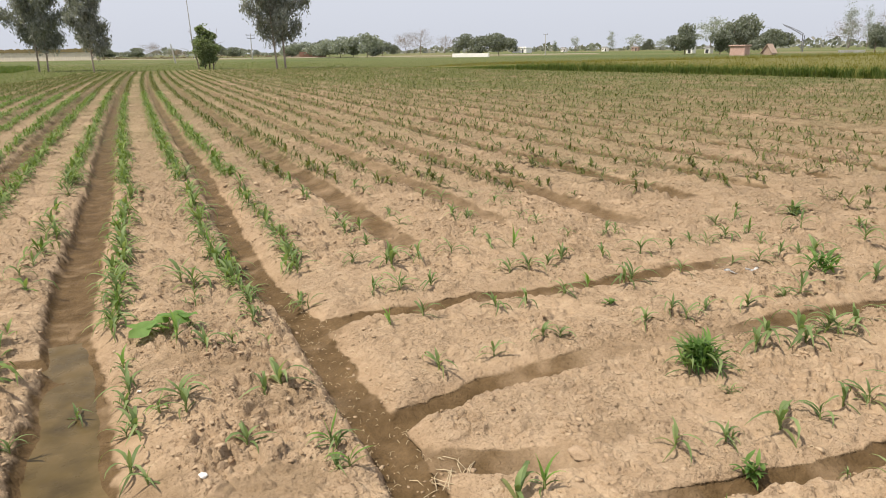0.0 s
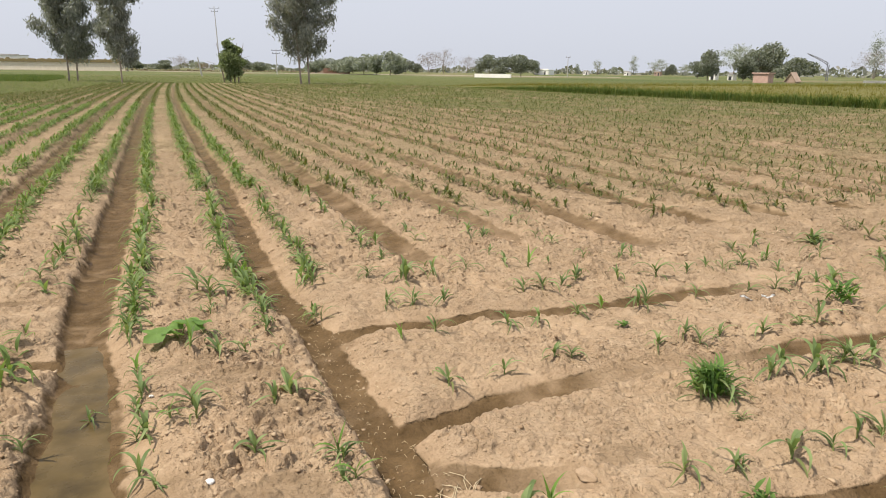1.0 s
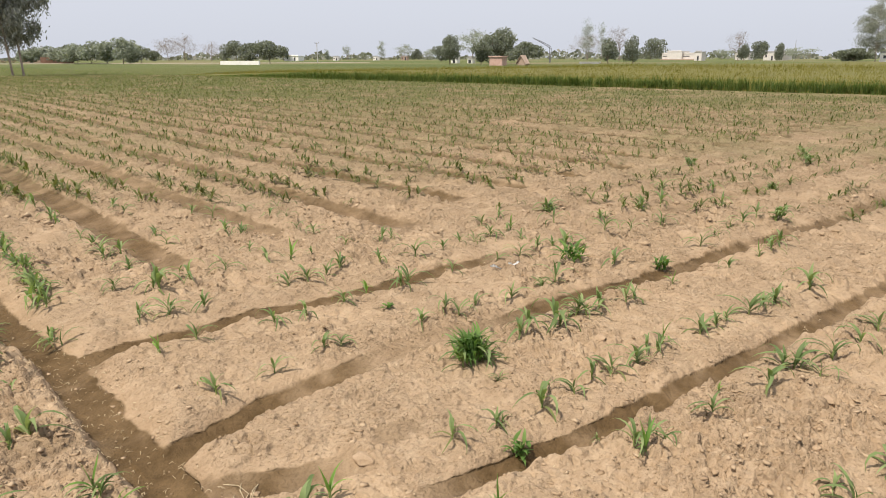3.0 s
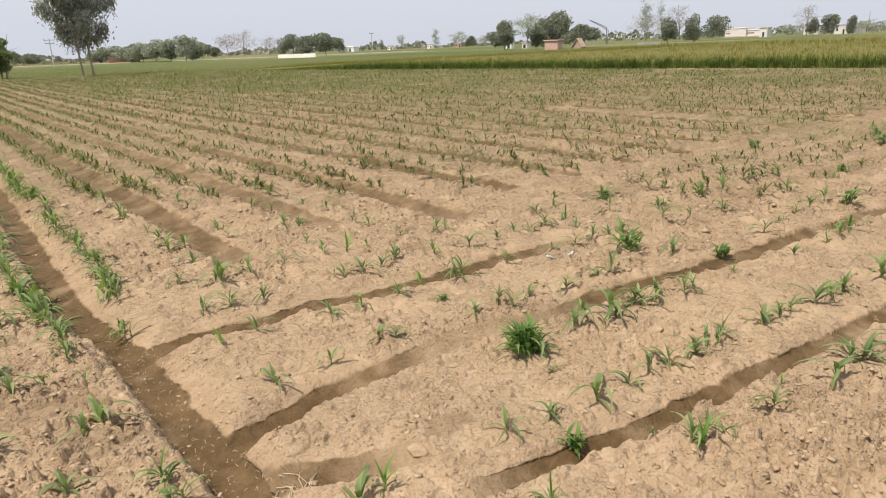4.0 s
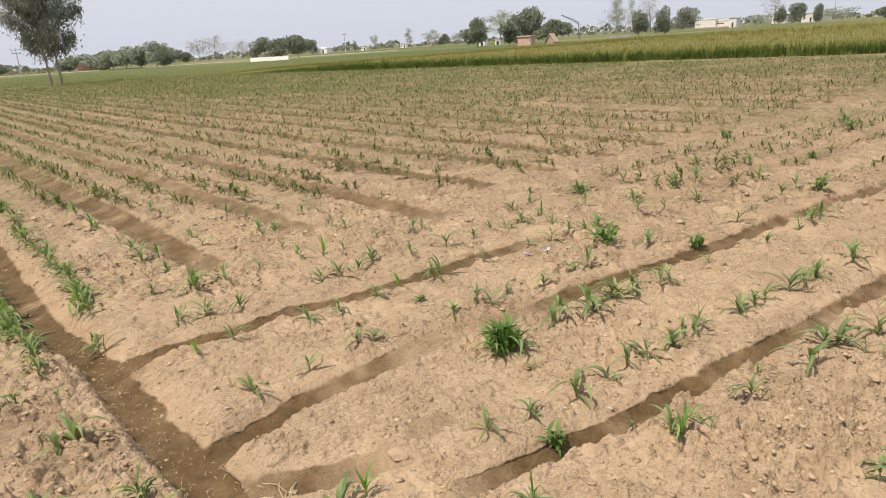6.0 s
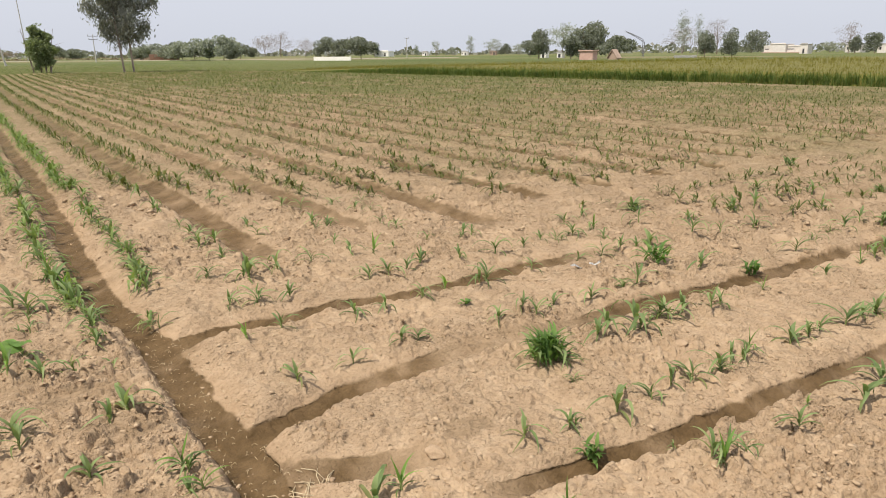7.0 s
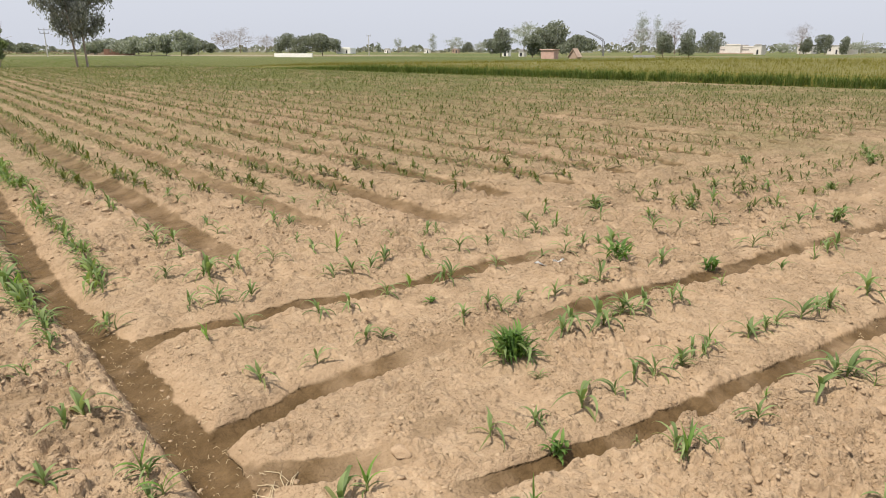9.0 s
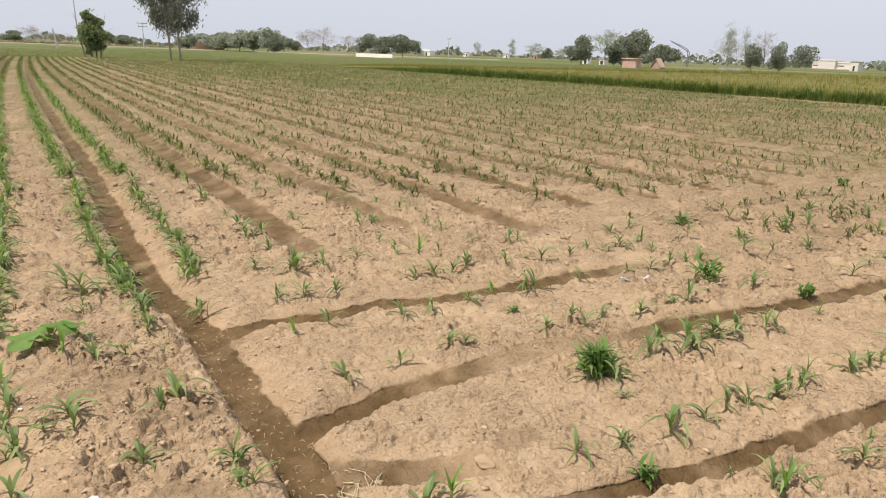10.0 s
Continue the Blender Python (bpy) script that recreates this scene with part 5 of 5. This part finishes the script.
def hedge(ax, ay, bx, by, height, seed, label):
    """A low straggling line of dry bushes along a field bank."""
    g = np.random.default_rng(seed)
    n = int(math.hypot(bx - ax, by - ay) * 14)
    t = g.random(n)
    lift = height * (0.45 + 0.8 * value_noise(t * 40, 0 * t, seed))
    c = np.stack([ax + (bx - ax) * t, ay + (by - ay) * t + g.normal(0, 0.5, n), g.random(n) * lift], -1)
    d1 = g.normal(0, 1, (n, 3))
    d1 /= np.linalg.norm(d1, axis=1)[:, None]
    d2 = np.cross(d1, g.normal(0, 1, (n, 3)))
    d2 /= np.linalg.norm(d2, axis=1)[:, None]
    s = g.uniform(0.15, 0.4, (n, 1))
    q = np.stack([c - d1 * s, c + d2 * s * 0.7, c + d1 * s, c - d2 * s * 0.7], 1).reshape(-1, 3)
    return tagged(new("hedge", np_mesh("hedge", q, np.arange(4 * n).reshape(-1, 4), BROWNLEAF)), label, "hedge", kind="stuff")


hedge(-20, 318, 62, 300, 0.9, 5, "low dark hedge of dry bushes along a far field bank")


# ---------------------------------------------------------------- weeds and litter on the headland
def leafy_weed(name, x, y, h, w, leaves, lw, seed, mat, label, a0=(35, 85), a1=(-50, 30)):
    r = random.Random(seed)
    root = new(name)
    root.matrix_basis = pose(x, y, ground_z(x, y) - 0.005)
    v, f = tubes([[(0, 0, -0.02, 0.006), (0.004, 0, h * 0.3, 0.005), (0.006, 0.004, h * 0.6, 0.003)]], 5)
    part("stem", np_mesh("stem", v, f, STALK, True), root)
    for i in range(leaves):
        fz = r.random() ** 1.3
        v, f = leaf_strip(r.uniform(0.6, 1.1) * w * (0.65 - 0.2 * fz), lw * r.uniform(0.7, 1.3), r.uniform(0, 6.28), r.uniform(*a0), r.uniform(*a1), seg=5, base=(r.uniform(-.2, .2) * w, r.uniform(-.2, .2) * w, h * 0.6 * fz), twist=r.uniform(-.6, .6))
        part("leaf", np_mesh("leaf", v, f, mat, True), root)
    return tagged(root, label, "weed")


leafy_weed("bushy_weed", 2.43, 2.36, 0.2, 0.29, 150, 0.014, 1, WEED, "dense dark green bushy weed among the maize")
for i, (dx, dy) in enumerate(((-0.06, 0.0), (0.05, -0.02), (0.0, 0.05))):
    plant_maize(2.41 + dx, 2.34 + dy, 0.2, rng)
leafy_weed("herb", 1.98, 1.62, 0.11, 0.14, 22, 0.022, 2, WEED, "small leafy green herb on the furrow bank")
leafy_weed("rosette_weed", 2.58, 3.27, 0.05, 0.10, 14, 0.02, 3, WEED, "flat green rosette weed on bare soil", (15, 50), (-10, 30))
leafy_weed("bushy_weed", 4.26, 3.1, 0.13, 0.34, 40, 0.024, 4, WEED, "low spreading dark green weed in the maize row", (20, 70), (-30, 30))
leafy_weed("bushy_weed", 4.75, 2.62, 0.14, 0.2, 22, 0.022, 5, WEED, "dark green weed clump beside the cross furrow")


for i, (x, y, h, w) in enumerate(((11.5, 4.15, 0.22, 0.34), (10.9, 3.85, 0.15, 0.22), (8.6, 3.4, 0.14, 0.2), (7.05, 2.66, 0.15, 0.22), (5.63, 4.45, 0.14, 0.2), (9.6, 5.0, 0.15, 0.25))):
    leafy_weed("bushy_weed", x, y, h, w, 30, 0.025, 20 + i, MAIZE, "green weed clump standing among the maize rows")


def gourd_leaf(radius, seed):
    """A lobed, dished leaf."""
    r = random.Random(seed)
    n, rings = 20, 4
    v = [(0, 0, 0)]
    for k in range(1, rings + 1):
        for i in range(n):
            a = 2 * math.pi * i / n
            lobe = 1 + 0.14 * math.cos(5 * a) - 0.35 * math.exp(-((a - math.pi) / 0.35) ** 2)
            q = radius * k / rings * lobe
            v.append((q * math.cos(a), q * math.sin(a), 0.18 * radius * (k / rings) ** 2 * math.cos(2 * a + r.random()) + 0.05 * radius * (i % 2)))
    f = [(1 + (k - 1) * n + i, 1 + k * n + i, 1 + k * n + (i + 1) % n, 1 + (k - 1) * n + (i + 1) % n) for k in range(1, rings) for i in range(n)]
    bm = bmesh.new()
    bv = [bm.verts.new(p) for p in v]
    for q in f:
        bm.faces.new([bv[i] for i in q])
    for i in range(n):
        bm.faces.new((bv[0], bv[1 + i], bv[1 + (i + 1) % n]))
    return bm


gourd = new("gourd_seedling")
gourd.matrix_basis = pose(0.02, 3.99, ground_z(0.02, 3.99))
for i, (dx, dy, dz, rad, tx, ty) in enumerate(((-0.09, -0.02, 0.05, 0.08, 12, -8), (0.08, 0.02, 0.075, 0.085, 14, 6), (0.0, -0.04, 0.05, 0.06, 16, 5), (0.16, 0.05, 0.07, 0.06, 8, -10), (0.01, 0.08, 0.05, 0.055, 5, 10))):
    v, f = tubes([[(0.03, 0, -0.01, 0.005), (dx * 0.6 + 0.01, dy * 0.6, dz * 0.7, 0.004), (dx, dy, dz, 0.003)]], 5)
    part("stem", np_mesh("stem", v, f, STALK, True), gourd)
    part("leaf", bm_mesh("leaf", gourd_leaf(rad, i), GOURD, True), gourd, "", pose(dx, dy, dz, tx, ty, 60 * i))
tagged(gourd, "light green gourd seedling with broad lobed leaves", "weed")


def lump(name, size, seed, mat, x, y, label, category, flat=0.7, sink=0.3):
    r = random.Random(seed)
    bm = bmesh.new()
    bmesh.ops.create_icosphere(bm, subdivisions=3, radius=1.0)
    facets = [(Vector((r.gauss(0, 1), r.gauss(0, 1), r.gauss(0, 1))).normalized(), r.uniform(0.55, 0.85)) for _ in range(9)]
    off = Vector((r.uniform(0, 50), r.uniform(0, 50), r.uniform(0, 50)))
    for v in bm.verts:
        k = 1 + 0.35 * noise.noise(v.co * 1.3 + off) + 0.16 * noise.noise(v.co * 3.1 + off) + 0.07 * noise.noise(v.co * 7 + off)
        for way, cut in facets:
            over = v.co.dot(way) - cut
            if over > 0:
                v.co -= way * over * 0.85
        v.co = Vector((v.co.x * k * size, v.co.y * k * size * r.uniform(0.98, 1.0), v.co.z * k * size * flat))
    ob = new(name, bm_mesh(name, bm, mat, True))
    ob.matrix_basis = pose(x, y, ground_z(x, y) + size * flat * (1 - 2 * sink) * 0.6, 0, 0, r.uniform(0, 360))
    return tagged(ob, label, category)


CLOD_MAT = plain_material("clod_soil", (0.33, 0.232, 0.142), (0.43, 0.31, 0.197), 18.0, 0.95, 0.01)
for i, (x, y, s) in enumerate(((1.46, 1.99, 0.055), (1.55, 1.93, 0.035), (0.11, 2.63, 0.028), (1.62, 2.45, 0.04), (1.05, 2.13, 0.03), (1.13, 2.06, 0.025), (2.9, 2.1, 0.05), (3.15, 2.05, 0.06), (2.6, 2.15, 0.03),
                               (3.3, 0.9, 0.05), (2.9, 0.8, 0.04), (3.6, 0.75, 0.045), (3.1, 0.7, 0.035), (0.35, 2.75, 0.025), (2.05, 2.5, 0.03), (1.25, 2.55, 0.03), (1.9, 3.25, 0.025), (0.2, 4.5, 0.025))):
    lump("soil_clod", s * (0.85 if i < 1 else 0.6), i, CLOD_MAT, x, y, "broken dry tan clod of soil", "soil clod", 0.55, 0.5)
lump("white_pebble", 0.018, 40, STONE, 0.09, 2.46, "small bright white pebble on the soil", "pebble", 0.8, 0.2)
lump("white_pebble", 0.011, 41, STONE, -0.11, 3.33, "tiny white pebble beside a maize row", "pebble", 0.7, 0.2)
lump("white_pebble", 0.012, 42, STONE, 0.55, 3.74, "tiny white pebble beside a maize row", "pebble", 0.7, 0.2)


def film_scrap(x, y, length, width, turn, seed):
    """A curled strip of torn plastic film."""
    r = random.Random(seed)
    bm = bmesh.new()
    rows = []
    for i in range(13):
        t = i / 12
        w = width * (0.5 + 0.5 * math.sin(math.pi * t)) * r.uniform(0.6, 1.2)
        z = 0.022 + 0.014 * math.sin(5 * t + seed) + 0.006 * r.random()
        rows.append([bm.verts.new((length * (t - 0.5), w * s + 0.02 * math.sin(4 * t), z + 0.01 * s * math.sin(7 * t))) for s in (-0.5, 0, 0.5)])
    for a, b in zip(rows, rows[1:]):
        for j in range(2):
            bm.faces.new((a[j], b[j], b[j + 1], a[j + 1]))
    bmesh.ops.solidify(bm, geom=list(bm.faces), thickness=0.0015)
    ob = new("plastic_scrap", bm_mesh("plastic_scrap", bm, PLASTIC, True))
    ob.matrix_basis = pose(x, y, ground_z(x, y), 0, 0, turn)
    return tagged(ob, "torn white plastic scrap lying on dry soil", "litter")


film_scrap(3.72, 3.36, 0.15, 0.05, -38, 1)
film_scrap(3.80, 3.29, 0.09, 0.05, 10, 2)


def straw_heap(x0, x1, y0, y1, count, seed, big, label):
    """Dry stems and chaff left by the water."""
    g = np.random.default_rng(seed)
    x, y = g.uniform(x0, x1, count), g.uniform(y0, y1, count)
    z = land(x, y)[0]
    paths = []
    for i in range(count):
        a, ln = g.uniform(0, 6.28), g.uniform(0.02, 0.06) * big
        c, s = math.cos(a) * ln, math.sin(a) * ln
        b = g.uniform(-0.3, 0.3)
        paths.append([(x[i] - c, y[i] - s, z[i] + 0.004, 0.0016 * big ** 0.5), (x[i] + b * s, y[i] - b * c, z[i] + 0.008 + 0.01 * g.random(), 0.0018 * big ** 0.5), (x[i] + c, y[i] + s, z[i] + 0.005, 0.001)])
    v, f = tubes(paths, 4)
    return tagged(new("straw_litter", np_mesh("straw_litter", v, f, STRAW)), label, "straw", kind="stuff")


straw_heap(0.84, 1.06, 2.08, 2.2, 14, 1, 1.1, "pale dry stems washed up in the furrow mouth")
straw_heap(0.66, 0.98, 2.0, 4.6, 260, 2, 0.26, "scattered chaff along the furrow bed")
straw_heap(1.2, 5.0, 0.8, 5.0, 160, 3, 0.3, "scattered dry chaff on the headland")


# ---------------------------------------------------------------- crumbs of soil
def crumb_templates(count):
    out = []
    for s in range(count):
        r = random.Random(300 + s)
        bm = bmesh.new()
        bmesh.ops.create_icosphere(bm, subdivisions=1, radius=1.0)
        for v in bm.verts:
            v.co *= r.uniform(0.42, 1.4)
            v.co.z *= 0.5
            v.co.x *= 1.3
        bm.verts.ensure_lookup_table()
        out.append((np.array([v.co[:] for v in bm.verts]), np.array([[v.index for v in f.verts] for f in bm.faces])))
        bm.free()
    return out


def scatter_crumbs():
    g = np.random.default_rng(77)
    n = 62000
    r = 1.6 + 8.5 * g.random(n) ** 1.35
    a = np.radians(g.uniform(-16, 84, n))
    x, y = r * np.sin(a), r * np.cos(a)
    z, damp, _, wash = land(x, y)
    rough = step(0.34, 0.66, value_noise(x * 1.5, y * 1.5, 91) * 0.6 + 0.25 * value_noise(x * 5, y * 5, 92) + 0.15 * value_noise(x * 14, y * 14, 93))
    rough = np.maximum(rough, np.exp(-((x - 2.65) ** 2 + (y - 0.95) ** 2) / 0.25))
    keep = (damp > 0.3) & (np.abs(x - 0.8) < 0.2) & (g.random(n) < 0.1) | (damp < 0.35 * g.random(n) + 0.05) & (0.12 + 0.88 * rough > g.random(n)) & (wash < 0.5 * g.random(n) + 0.1)
    x, y, z = x[keep], y[keep], z[keep]
    s = np.clip(0.0038 * g.pareto(2.4, len(x)) + 0.004, 0, 0.0145)
    octa = []
    for i in range(10):
        p = np.array([(1.2, 0, 0), (-1.2, 0, 0), (0, 1, 0), (0, -1, 0), (0, 0, 0.7), (0, 0, -0.7)]) * g.uniform(0.6, 1.4, (6, 1)) + g.normal(0, 0.18, (6, 3))
        octa.append((p, np.array([(0, 2, 4), (2, 1, 4), (1, 3, 4), (3, 0, 4), (2, 0, 5), (1, 2, 5), (3, 1, 5), (0, 3, 5)])))
    pl = np.column_stack([x, y, z + s * 0.15, s])
    ob = scatter("soil_crumbs", pl[s >= 0.009], crumb_templates(8), CRUMB, "loose dry crumbs and clods of tan soil", "soil crumbs", 8)
    scatter("soil_crumbs", pl[s < 0.009], octa, CRUMB, "fine dry crumbs of tan soil", "soil crumbs", 9)
    # larger clods out over the beds
    n = 15000
    r = 6.0 + 24 * g.random(n) ** 1.4
    a = np.radians(g.uniform(-14, 80, n))
    x, y = r * np.sin(a), r * np.cos(a)
    z, damp, turf, _ = land(x, y)
    keep = (damp < 0.5) & (turf < 0.6) & (value_noise(x * 1.1, y * 1.1, 191) > 0.7 * g.random(n))
    x, y, z = x[keep], y[keep], z[keep]
    s = np.clip(0.010 * g.pareto(2.6, len(x)) + 0.009, 0, 0.04)
    scatter("soil_clods", np.column_stack([x, y, z, s]), octa, CRUMB, "scattered dry clods on the farther beds", "soil clods", 18)
    return ob


def crumb_material():
    k = Nodes("soil_crumb", rough=0.95, spec=0.15)
    c = k.ramp(k.island(), (0.0, (0.28, 0.195, 0.118)), (0.6, (0.37, 0.268, 0.168)), (1.0, (0.44, 0.328, 0.214)))
    return k.done(c, None, k.bump(k.noise(120, 3), 0.003, 0.6))


CRUMB = crumb_material()
scatter_crumbs()
